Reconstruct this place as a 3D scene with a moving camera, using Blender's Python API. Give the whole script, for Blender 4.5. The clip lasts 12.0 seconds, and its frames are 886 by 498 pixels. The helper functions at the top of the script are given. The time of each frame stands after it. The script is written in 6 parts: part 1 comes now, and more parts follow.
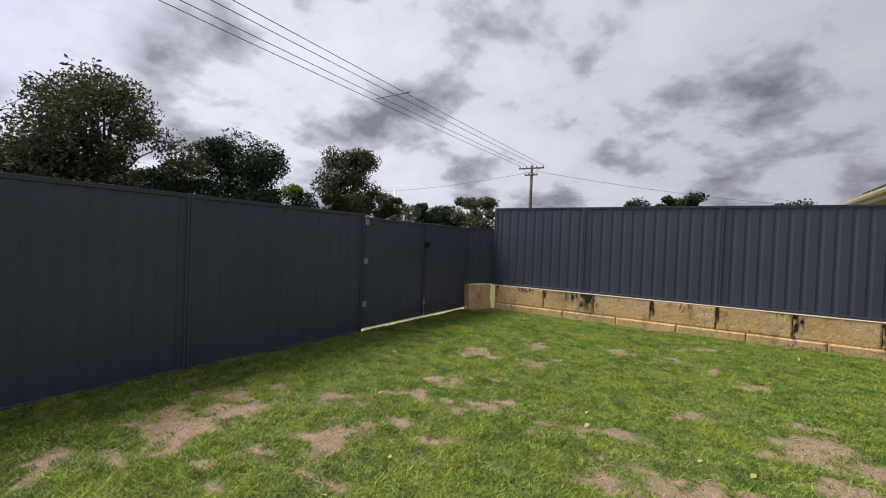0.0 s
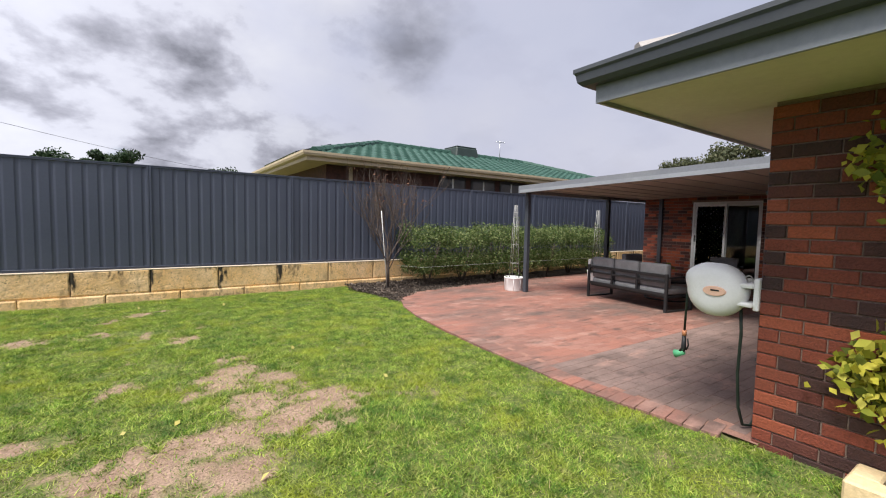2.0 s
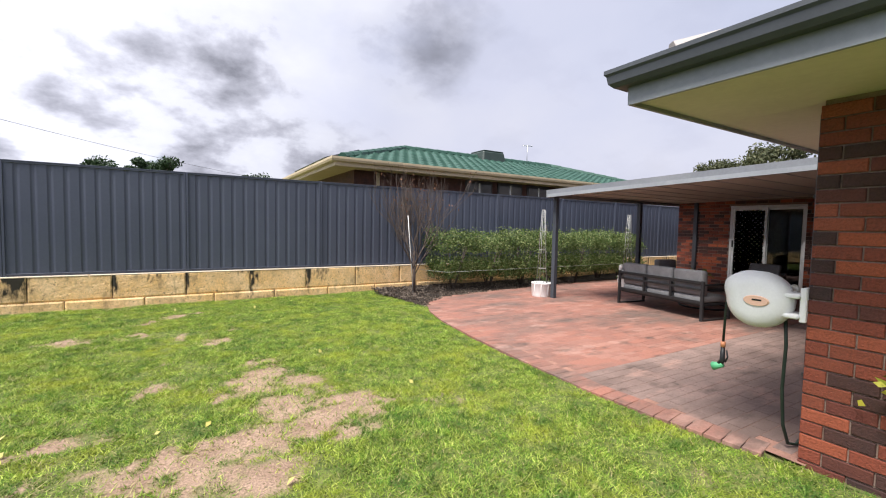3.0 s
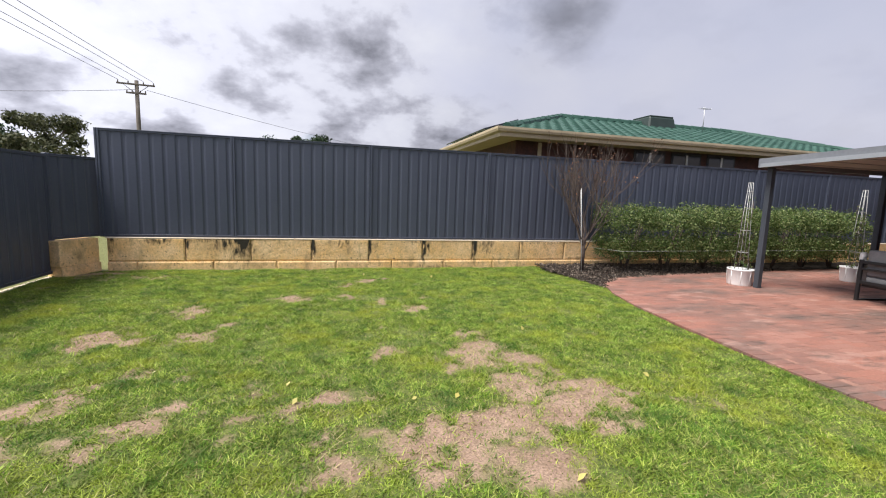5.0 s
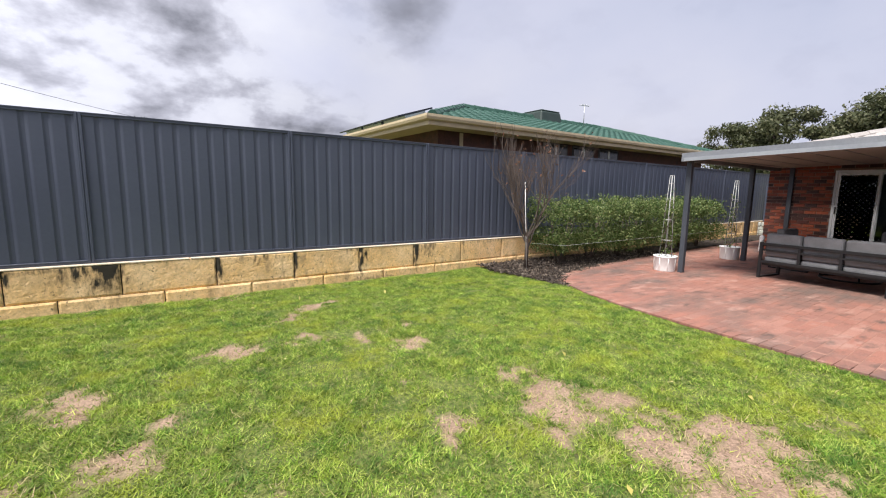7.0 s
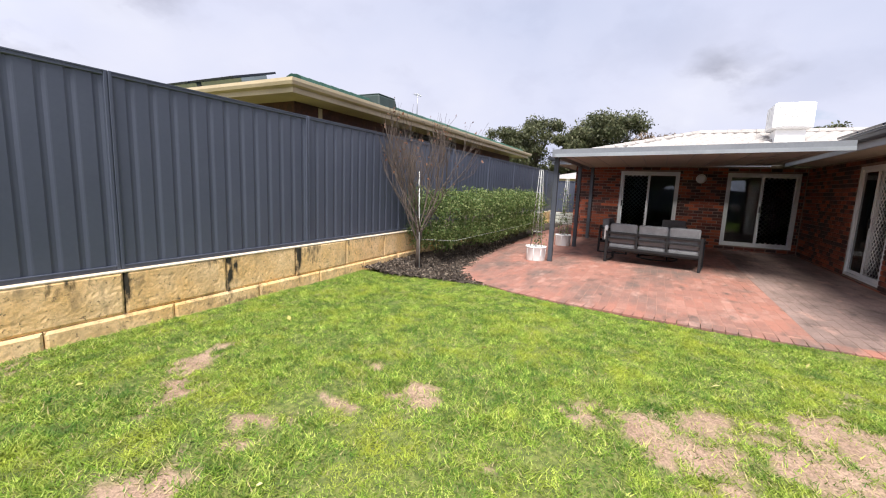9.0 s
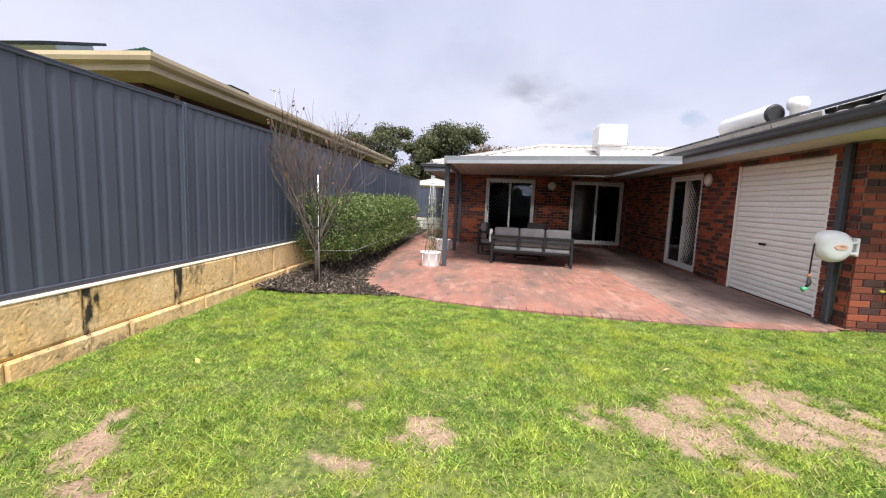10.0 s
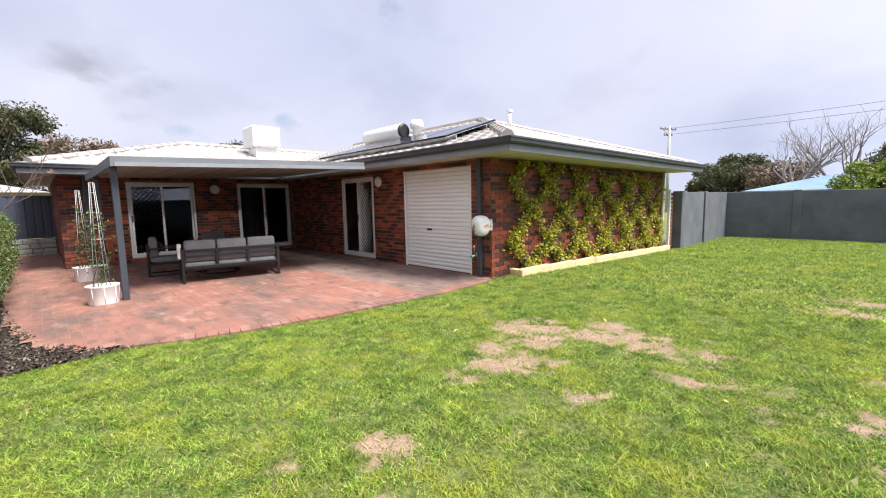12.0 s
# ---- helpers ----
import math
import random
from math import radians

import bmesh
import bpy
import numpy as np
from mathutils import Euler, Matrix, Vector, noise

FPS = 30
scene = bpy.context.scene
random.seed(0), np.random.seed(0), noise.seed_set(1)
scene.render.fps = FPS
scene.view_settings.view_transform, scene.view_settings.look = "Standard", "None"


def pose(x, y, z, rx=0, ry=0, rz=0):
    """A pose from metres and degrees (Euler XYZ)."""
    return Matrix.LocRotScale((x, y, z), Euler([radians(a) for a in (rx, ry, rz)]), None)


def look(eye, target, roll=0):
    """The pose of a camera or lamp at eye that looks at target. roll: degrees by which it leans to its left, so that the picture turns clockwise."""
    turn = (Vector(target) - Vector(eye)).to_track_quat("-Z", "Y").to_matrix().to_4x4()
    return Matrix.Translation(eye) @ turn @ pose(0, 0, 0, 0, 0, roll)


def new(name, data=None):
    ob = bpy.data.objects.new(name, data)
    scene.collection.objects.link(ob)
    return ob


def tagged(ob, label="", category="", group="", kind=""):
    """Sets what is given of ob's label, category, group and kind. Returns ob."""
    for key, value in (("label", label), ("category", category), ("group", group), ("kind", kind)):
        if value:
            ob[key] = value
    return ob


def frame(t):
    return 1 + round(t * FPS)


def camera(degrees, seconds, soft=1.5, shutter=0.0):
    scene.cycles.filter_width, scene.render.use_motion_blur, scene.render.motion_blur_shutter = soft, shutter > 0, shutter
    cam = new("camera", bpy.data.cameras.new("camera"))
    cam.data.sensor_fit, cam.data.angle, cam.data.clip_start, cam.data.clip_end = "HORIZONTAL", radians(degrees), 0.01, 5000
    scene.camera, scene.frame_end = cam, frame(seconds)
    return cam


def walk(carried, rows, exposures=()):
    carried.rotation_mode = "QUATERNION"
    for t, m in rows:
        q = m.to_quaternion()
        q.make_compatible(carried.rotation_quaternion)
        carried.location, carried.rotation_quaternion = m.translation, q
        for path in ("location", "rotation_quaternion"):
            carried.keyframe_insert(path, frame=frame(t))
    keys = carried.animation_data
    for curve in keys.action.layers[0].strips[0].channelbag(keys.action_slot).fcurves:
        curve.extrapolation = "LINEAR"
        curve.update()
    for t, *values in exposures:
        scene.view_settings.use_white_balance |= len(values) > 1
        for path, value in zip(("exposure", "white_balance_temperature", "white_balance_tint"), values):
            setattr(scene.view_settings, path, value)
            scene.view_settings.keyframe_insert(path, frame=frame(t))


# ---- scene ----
cam = camera(92.9, 12.0, soft=1.1)
PATH = [
    (0, (0.381, 0.179, 1.501), (-0.695, 1.865, 1.471), 2.4),
    (0.5, (0.409, 0.262, 1.455), (-0.166, 2.177, 1.402), 1.7),
    (1, (0.35, 0.263, 1.489), (0.324, 2.261, 1.407), 1.4),
    (1.5, (0.386, 0.262, 1.465), (0.95, 2.178, 1.357), 1.0),
    (2, (0.571, 0.244, 1.487), (1.7, 1.89, 1.36), 1.2),
    (2.5, (0.704, 0.238, 1.505), (1.996, 1.759, 1.374), 1.5),
    (3, (0.591, 0.269, 1.498), (1.615, 1.984, 1.388), 1.2),
    (3.5, (0.396, 0.277, 1.472), (1.003, 2.179, 1.359), 1.6),
    (3.7, (0.329, 0.281, 1.456), (0.794, 2.222, 1.328), 2.1),
    (5.5, (-0.427, 1.308, 1.444), (0.153, 3.201, 1.161), 1.4),
    (6, (-0.686, 1.669, 1.463), (0.067, 3.5, 1.176), 1.1),
    (6.5, (-0.964, 2.102, 1.492), (-0.045, 3.857, 1.217), 1.0),
    (7, (-1.211, 2.603, 1.514), (-0.093, 4.239, 1.242), 0.9),
    (9, (-1.601, 4.735, 1.468), (0.167, 5.623, 1.176), 2.3),
    (9.5, (-1.624, 5.286, 1.426), (0.266, 5.894, 1.18), 2.0),
    (10, (-1.568, 5.818, 1.416), (0.409, 6.009, 1.182), 2.3),
    (10.5, (-1.446, 6.409, 1.425), (0.529, 6.199, 1.193), 1.6),
    (11, (-1.433, 6.889, 1.453), (0.458, 6.284, 1.212), 0.4),
    (11.5, (-1.307, 7.231, 1.44), (0.407, 6.23, 1.19), -0.8),
    (12, (-1.198, 7.507, 1.497), (0.242, 6.138, 1.274), -1.1),
]
walk(cam, [(t, look(eye, target, roll)) for t, eye, target, roll in PATH],
     exposures=[(0, 0.38), (1.0, 0.44), (1.5, 0.52), (2.5, 1.2), (3.0, 1.17), (3.5, 1.0), (5.5, 0.9), (7.0, 1.08), (9.0, 1.3), (12.0, 1.33)])

# ---- world, sun, exposure ----
SUN_AZ, SUN_EL = -106.0, 60.0          # compass from +y towards +x, and height, in degrees
sun_data = bpy.data.lights.new("sun", "SUN")
sun_data.energy, sun_data.angle, sun_data.color = 3.6, radians(24), (1.0, 0.96, 0.9)
sun = new("sun", sun_data)
sun.matrix_world = look((30 * math.sin(radians(SUN_AZ)), 30 * math.cos(radians(SUN_AZ)), 40),
                        (0, 0, 40 - 30 * math.tan(radians(SUN_EL))))

world = bpy.data.worlds.new("world")
scene.world = world
world.use_nodes = True


def nodes_of(tree):
    """Short makers of nodes and links for one node tree."""
    tree.nodes.clear()

    def make(kind, **values):
        n = tree.nodes.new(kind)
        for key, value in values.items():
            n.inputs[key.replace("_", " ")].default_value = value
        return n

    return make, tree.links.new


def ramp(node, stops):
    """Sets the stops (position, colour) of a colour ramp."""
    e = node.color_ramp.elements
    while len(e) < len(stops):
        e.new(0.5)
    for el, (pos, col) in zip(e, stops):
        el.position = pos
        el.color = (*col, 1) if len(col) == 3 else (col[0], col[0], col[0], 1)
    return node


def build_sky():
    make, link = nodes_of(world.node_tree)
    out, bg = make("ShaderNodeOutputWorld"), make("ShaderNodeBackground")
    sky = make("ShaderNodeTexSky")
    sky.sky_type, sky.sun_disc = "NISHITA", False
    sky.sun_elevation, sky.sun_rotation = radians(SUN_EL), radians(SUN_AZ)
    gain = make("ShaderNodeMix")
    gain.data_type, gain.blend_type = "RGBA", "MULTIPLY"
    gain.inputs[0].default_value = 1
    gain.inputs[7].default_value = (0.1, 0.1, 0.1, 1)
    link(sky.outputs[0], gain.inputs[6])
    # a layer of clouds seen in perspective: direction divided by height
    co = make("ShaderNodeTexCoord")
    sep = make("ShaderNodeSeparateXYZ")
    link(co.outputs["Generated"], sep.inputs[0])
    up = make("ShaderNodeMath"); up.operation = "MAXIMUM"; up.inputs[1].default_value = 0.0
    link(sep.outputs[2], up.inputs[0])
    add = make("ShaderNodeMath"); add.operation = "ADD"; add.inputs[1].default_value = 0.5
    link(up.outputs[0], add.inputs[0])
    flat = make("ShaderNodeVectorMath"); flat.operation = "DIVIDE"
    comb = make("ShaderNodeCombineXYZ")
    for i in range(3):
        link(add.outputs[0], comb.inputs[i])
    link(co.outputs["Generated"], flat.inputs[0])
    link(comb.outputs[0], flat.inputs[1])
    def fbm(scale, detail, rough, off):
        mp = make("ShaderNodeMapping")
        mp.inputs["Location"].default_value = off
        link(flat.outputs[0], mp.inputs[0])
        n = make("ShaderNodeTexNoise", Scale=scale, Detail=detail, Roughness=rough, Distortion=0.05)
        link(mp.outputs[0], n.inputs[0])
        return n.outputs[0]
    big, mid, thin = fbm(1.3, 6, 0.5, (3.1, 1.7, 0)), fbm(3.4, 9, 0.55, (7.4, 2.2, 0)), fbm(0.9, 5, 0.5, (1.2, 8.8, 0))
    # grey bellies and bright rims of the clouds
    shade = ramp(make("ShaderNodeValToRGB"), [(0.38, (0.66, 0.67, 0.75)), (0.5, (0.6, 0.61, 0.7)), (0.56, (0.42, 0.425, 0.5)), (0.67, (0.19, 0.195, 0.235))])
    link(mid, shade.inputs[0])
    # towards the sun the veil is thin and bright
    cover = ramp(make("ShaderNodeValToRGB"), [(0.33, (0.1,)), (0.47, (1.0,))])
    # the broken dark deck hangs over the back fence and thins out towards the house
    deck = make("ShaderNodeVectorMath"); deck.operation = "DOT_PRODUCT"
    deck.inputs[1].default_value = (math.sin(radians(-25)), math.cos(radians(-25)), 0.25)
    link(co.outputs["Generated"], deck.inputs[0])
    thick = make("ShaderNodeMapRange")
    for k, v in enumerate((0.35, 0.95, -0.25, 0.1)):
        thick.inputs[k + 1].default_value = v
    link(deck.outputs["Value"], thick.inputs[0])
    denser = make("ShaderNodeMath"); denser.operation = "ADD"
    link(big, denser.inputs[0]); link(thick.outputs[0], denser.inputs[1])
    link(denser.outputs[0], cover.inputs[0])
    veil = ramp(make("ShaderNodeValToRGB"), [(0.3, (0.45, 0.49, 0.65)), (0.5, (0.56, 0.58, 0.72)), (0.7, (0.66, 0.66, 0.75))])
    link(thin, veil.inputs[0])
    heavy = make("ShaderNodeMix"); heavy.data_type = "RGBA"
    link(cover.outputs[0], heavy.inputs[0])
    link(veil.outputs[0], heavy.inputs[6])
    link(shade.outputs[0], heavy.inputs[7])
    blue = ramp(make("ShaderNodeValToRGB"), [(0.29, (0.0,)), (0.36, (1.0,))])
    link(fbm(1.6, 6, 0.5, (5.5, 4.1, 2)), blue.inputs[0])
    mix = make("ShaderNodeMix"); mix.data_type = "RGBA"
    link(blue.outputs[0], mix.inputs[0])
    link(gain.outputs[2], mix.inputs[6])
    link(heavy.outputs[2], mix.inputs[7])
    # the cloud deck is brightest round the sun and dimmer opposite to it
    toward = make("ShaderNodeVectorMath"); toward.operation = "DOT_PRODUCT"
    toward.inputs[1].default_value = (math.sin(radians(-85)) * 0.85, math.cos(radians(-85)) * 0.85, 0.3)
    link(co.outputs["Generated"], toward.inputs[0])
    fall = make("ShaderNodeMapRange")
    for k, v in enumerate((-0.2, 0.95, 0.55, 1.04)):
        fall.inputs[k + 1].default_value = v
    link(toward.outputs["Value"], fall.inputs[0])
    link(mix.outputs[2], bg.inputs[0])
    link(fall.outputs[0], bg.inputs[1])
    link(bg.outputs[0], out.inputs[0])


build_sky()

# ---- materials ----


def surface(name, base, other, rough=0.7, metal=0.0, scale=3.0, fine=60.0, bump=0.1, spread=(0.35, 0.65), pieces="", piece_colours=(), grain=0.25, stains=None, spec=0.4, through_light=0.0):
    """A procedural material: two scales of noise between base and other, fine relief, and a tint of its own for each piece
    ("object": by object, "island": by loose part). stains: (colour, scale, low, high, stretch)."""
    m = bpy.data.materials.new(name)
    m.use_nodes = True
    make, link = nodes_of(m.node_tree)
    out, b = make("ShaderNodeOutputMaterial"), make("ShaderNodeBsdfPrincipled", Roughness=rough, Metallic=metal)
    b.inputs["Specular IOR Level"].default_value = spec
    geo = make("ShaderNodeNewGeometry")
    n1 = make("ShaderNodeTexNoise", Scale=scale, Detail=5.0, Roughness=0.6)
    n2 = make("ShaderNodeTexNoise", Scale=fine, Detail=4.0, Roughness=0.65)
    link(geo.outputs["Position"], n1.inputs[0])
    link(geo.outputs["Position"], n2.inputs[0])
    if pieces:
        src = make("ShaderNodeObjectInfo").outputs["Random"] if pieces == "object" else geo.outputs["Random Per Island"]
    r1 = ramp(make("ShaderNodeValToRGB"), [(spread[0], base), (spread[1], other)])
    link(n1.outputs[0], r1.inputs[0])
    col = r1.outputs[0]
    if piece_colours:
        pr = ramp(make("ShaderNodeValToRGB"), piece_colours)
        pr.color_ramp.interpolation = "CONSTANT" if len(piece_colours) > 3 else "LINEAR"
        link(src, pr.inputs[0])
        mx = make("ShaderNodeMix"); mx.data_type = "RGBA"; mx.inputs[0].default_value = 0.75
        link(col, mx.inputs[6]); link(pr.outputs[0], mx.inputs[7])
        col = mx.outputs[2]
    gr = ramp(make("ShaderNodeValToRGB"), [(0.3, (1 - grain,)), (0.7, (1 + grain * 0.6,))])
    link(n2.outputs[0], gr.inputs[0])
    mg = make("ShaderNodeMix"); mg.data_type, mg.blend_type = "RGBA", "MULTIPLY"; mg.inputs[0].default_value = 1
    link(col, mg.inputs[6]); link(gr.outputs[0], mg.inputs[7])
    col = mg.outputs[2]
    for colour, sc, low, high, stretch in stains or ():
        mp = make("ShaderNodeMapping"); mp.inputs["Scale"].default_value = stretch
        link(geo.outputs["Position"], mp.inputs[0])
        ns = make("ShaderNodeTexNoise", Scale=sc, Detail=7.0, Roughness=0.65)
        link(mp.outputs[0], ns.inputs[0])
        rs = ramp(make("ShaderNodeValToRGB"), [(low, (0.0,)), (high, (1.0,))])
        link(ns.outputs[0], rs.inputs[0])
        ms = make("ShaderNodeMix"); ms.data_type = "RGBA"
        link(rs.outputs[0], ms.inputs[0]); link(col, ms.inputs[6])
        ms.inputs[7].default_value = (*colour, 1)
        col = ms.outputs[2]
    link(col, b.inputs["Base Color"])
    if bump:
        bp = make("ShaderNodeBump", Strength=bump, Distance=0.02)
        link(n2.outputs[0], bp.inputs["Height"])
        link(bp.outputs[0], b.inputs["Normal"])
    end = b.outputs[0]
    if through_light:
        tr = make("ShaderNodeBsdfTranslucent")
        link(col, tr.inputs[0])
        ms = make("ShaderNodeMixShader"); ms.inputs[0].default_value = through_light
        link(b.outputs[0], ms.inputs[1]); link(tr.outputs[0], ms.inputs[2])
        end = ms.outputs[0]
    link(end, out.inputs[0])
    return m


def glass(name, tint, rough=0.02):
    m = bpy.data.materials.new(name)
    m.use_nodes = True
    make, link = nodes_of(m.node_tree)
    out, b = make("ShaderNodeOutputMaterial"), make("ShaderNodeBsdfPrincipled", Roughness=rough, IOR=1.5)
    b.inputs["Base Color"].default_value = (*tint, 1)
    b.inputs["Transmission Weight"].default_value = 1.0
    link(b.outputs[0], out.inputs[0])
    return m


STEEL = surface("fence_steel", (0.06, 0.069, 0.098), (0.069, 0.079, 0.11), 0.42, 0.0, 0.8, 25, 0.02, grain=0.06)
STEEL_DARK = surface("post_steel", (0.045, 0.052, 0.064), (0.055, 0.062, 0.075), 0.45, 0.0, 2, 40, 0.03, grain=0.1)
GUTTER = surface("gutter_paint", (0.05, 0.056, 0.066), (0.065, 0.072, 0.083), 0.5, 0.0, 1.5, 30, 0.02, grain=0.08)
FASCIA = surface("fascia_paint", (0.21, 0.225, 0.245), (0.26, 0.28, 0.3), 0.5, 0.0, 1.5, 30, 0.03, grain=0.08)
PATIO_EDGE = surface("patio_edge_paint", (0.15, 0.16, 0.18), (0.2, 0.21, 0.225), 0.45, 0.0, 1.2, 30, 0.03, grain=0.1)
SOFFIT = surface("soffit_paint", (0.52, 0.49, 0.39), (0.58, 0.55, 0.45), 0.7, 0.0, 1.0, 20, 0.03, grain=0.06)
WHITE = surface("white_paint", (0.72, 0.72, 0.7), (0.8, 0.8, 0.78), 0.45, 0.0, 2, 40, 0.03, grain=0.06)
ALU = surface("white_aluminium", (0.66, 0.67, 0.68), (0.74, 0.75, 0.75), 0.35, 0.0, 2, 60, 0.02, grain=0.06)
ROLLER = surface("roller_cream", (0.78, 0.77, 0.74), (0.83, 0.82, 0.79), 0.45, 0.0, 1.5, 40, 0.03, grain=0.08)
BRICK_TONES = [(0.0, (0.25, 0.058, 0.03)), (0.2, (0.36, 0.09, 0.042)), (0.34, (0.045, 0.024, 0.022)), (0.52, (0.14, 0.036, 0.025)), (0.62, (0.037, 0.024, 0.023)), (0.74, (0.44, 0.105, 0.042)), (0.84, (0.11, 0.034, 0.024)), (0.93, (0.24, 0.06, 0.03))]
BRICK_SPOTS = [((0.5, 0.44, 0.38), 26, 0.70, 0.78, (1, 1, 1))]
BRICK = surface("brick_face", (0.17, 0.05, 0.03), (0.08, 0.03, 0.024), 0.75, 0, 6, 70, 0.5, pieces="object", piece_colours=BRICK_TONES, grain=0.35, stains=BRICK_SPOTS)
BRICK_FAR = surface("brick_face_far", (0.17, 0.05, 0.03), (0.08, 0.03, 0.024), 0.75, 0, 6, 70, 0.5, pieces="island", piece_colours=BRICK_TONES, grain=0.35, stains=BRICK_SPOTS)
MORTAR = surface("mortar", (0.2, 0.14, 0.11), (0.3, 0.22, 0.18), 0.9, 0, 5, 90, 0.4)
INNER = surface("plaster", (0.3, 0.29, 0.27), (0.36, 0.35, 0.33), 0.9, 0, 2, 40, 0.05)
LIME_STAINS = [((0.5, 0.34, 0.17), 2.2, 0.5, 0.7, (1, 1, 0.6)), ((0.26, 0.185, 0.1), 5.5, 0.54, 0.74, (1, 1, 0.5)), ((0.14, 0.1, 0.055), 26, 0.59, 0.69, (1, 1, 1))]
LIME = surface("limestone", (0.8, 0.51, 0.22), (0.86, 0.61, 0.34), 0.9, 0, 2.5, 30, 0.3, grain=0.25, stains=LIME_STAINS)
LIME_CLEAN = surface("limestone_cap", (0.6, 0.5, 0.38), (0.67, 0.57, 0.45), 0.9, 0, 3, 30, 0.4, grain=0.2)
PLANTER = surface("planter_limestone", (0.62, 0.47, 0.26), (0.7, 0.55, 0.33), 0.9, 0, 3, 40, 0.3, grain=0.15)
PAVE_TONES = [(0.0, (0.31, 0.135, 0.098)), (0.5, (0.24, 0.115, 0.09)), (1.0, (0.34, 0.175, 0.135))]
PAVE_STAINS = [((0.13, 0.088, 0.074), 0.75, 0.47, 0.64, (0.6, 1.3, 1)), ((0.38, 0.235, 0.19), 2.4, 0.56, 0.76, (0.6, 1.4, 1)), ((0.085, 0.06, 0.05), 3.5, 0.55, 0.72, (0.7, 1.3, 1)), ((0.06, 0.055, 0.04), 9.0, 0.66, 0.76, (1, 1, 1))]
PAVER = surface("clay_paver", (0.29, 0.125, 0.085), (0.22, 0.1, 0.075), 0.8, 0, 2, 60, 0.3, pieces="object", piece_colours=PAVE_TONES, grain=0.2, stains=PAVE_STAINS)
PAVER_FAR = surface("clay_paver_far", (0.29, 0.125, 0.085), (0.22, 0.1, 0.075), 0.8, 0, 2, 60, 0.3, pieces="island", piece_colours=PAVE_TONES, grain=0.2, stains=PAVE_STAINS)
STRIP = surface("worn_paving", (0.26, 0.18, 0.155), (0.17, 0.12, 0.105), 0.85, 0, 1.5, 50, 0.3, grain=0.2, stains=PAVE_STAINS)
JOINT = surface("sand_joint", (0.26, 0.14, 0.105), (0.33, 0.18, 0.135), 0.95, 0, 4, 80, 0.4)
MULCH = surface("mulch", (0.022, 0.017, 0.013), (0.06, 0.045, 0.035), 0.95, 0, 7, 60, 0.9, grain=0.5)
CHIP = surface("mulch_chip", (0.05, 0.034, 0.025), (0.02, 0.015, 0.012), 0.9, 0, 8, 60, 0.3, pieces="island", piece_colours=[(0.0, (0.02, 0.015, 0.012)), (0.6, (0.085, 0.06, 0.045)), (1.0, (0.34, 0.28, 0.22))])
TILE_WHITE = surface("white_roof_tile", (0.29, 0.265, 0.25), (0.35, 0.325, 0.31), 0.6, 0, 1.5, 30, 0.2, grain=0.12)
TILE_GREEN = surface("green_roof_tile", (0.022, 0.064, 0.047), (0.045, 0.105, 0.08), 0.55, 0, 2, 30, 0.2, grain=0.3, spec=0.25)
CREAM = surface("cream_gutter", (0.42, 0.34, 0.22), (0.5, 0.41, 0.27), 0.5, 0, 1.5, 30, 0.03, grain=0.08)
RENDER_GREY = surface("grey_render", (0.085, 0.095, 0.11), (0.13, 0.14, 0.155), 0.85, 0, 1.2, 30, 0.15, grain=0.12)
SHELL = surface("white_plastic", (0.74, 0.74, 0.73), (0.79, 0.79, 0.78), 0.4, 0, 4, 60, 0.02, grain=0.04)
BLACK = surface("black_plastic", (0.014, 0.014, 0.015), (0.022, 0.022, 0.024), 0.45, 0, 6, 60, 0.05, grain=0.1)
ORANGE = surface("orange_plastic", (0.62, 0.25, 0.12), (0.68, 0.29, 0.15), 0.45, 0, 6, 60, 0.02, grain=0.05)
GREEN_PLASTIC = surface("green_plastic", (0.1, 0.42, 0.2), (0.12, 0.46, 0.23), 0.4, 0, 6, 60, 0.02, grain=0.05)
CHROME = surface("zinc", (0.5, 0.5, 0.5), (0.58, 0.58, 0.58), 0.35, 0.9, 6, 60, 0.03, grain=0.1)
FRAME = surface("sofa_frame", (0.02, 0.021, 0.023), (0.028, 0.029, 0.031), 0.4, 0.2, 6, 60, 0.02, grain=0.08)
FABRIC = surface("grey_fabric", (0.17, 0.17, 0.175), (0.22, 0.22, 0.225), 0.95, 0, 6, 260, 0.25, grain=0.2)
DECK = surface("deck_paint", (0.36, 0.33, 0.29), (0.42, 0.39, 0.34), 0.6, 0, 1.0, 20, 0.03, grain=0.06)
PEACH = surface("peach_badge", (0.74, 0.46, 0.33), (0.78, 0.5, 0.37), 0.4, 0, 6, 60, 0.02, grain=0.04)
SOLAR = surface("solar_glass", (0.012, 0.014, 0.022), (0.02, 0.022, 0.032), 0.12, 0, 4, 40, 0.01, grain=0.05)
BARK = surface("bark", (0.075, 0.055, 0.045), (0.13, 0.1, 0.085), 0.9, 0, 9, 70, 0.6, grain=0.35)
BARK_PALE = surface("pale_bark", (0.2, 0.17, 0.15), (0.3, 0.26, 0.23), 0.9, 0, 5, 40, 0.4, grain=0.3)
POLE_WOOD = surface("weathered_pole", (0.1, 0.085, 0.07), (0.16, 0.14, 0.12), 0.9, 0, 2, 30, 0.3, grain=0.3)
CONCRETE = surface("pole_concrete", (0.36, 0.37, 0.34), (0.44, 0.45, 0.41), 0.85, 0, 2, 40, 0.2, grain=0.15)
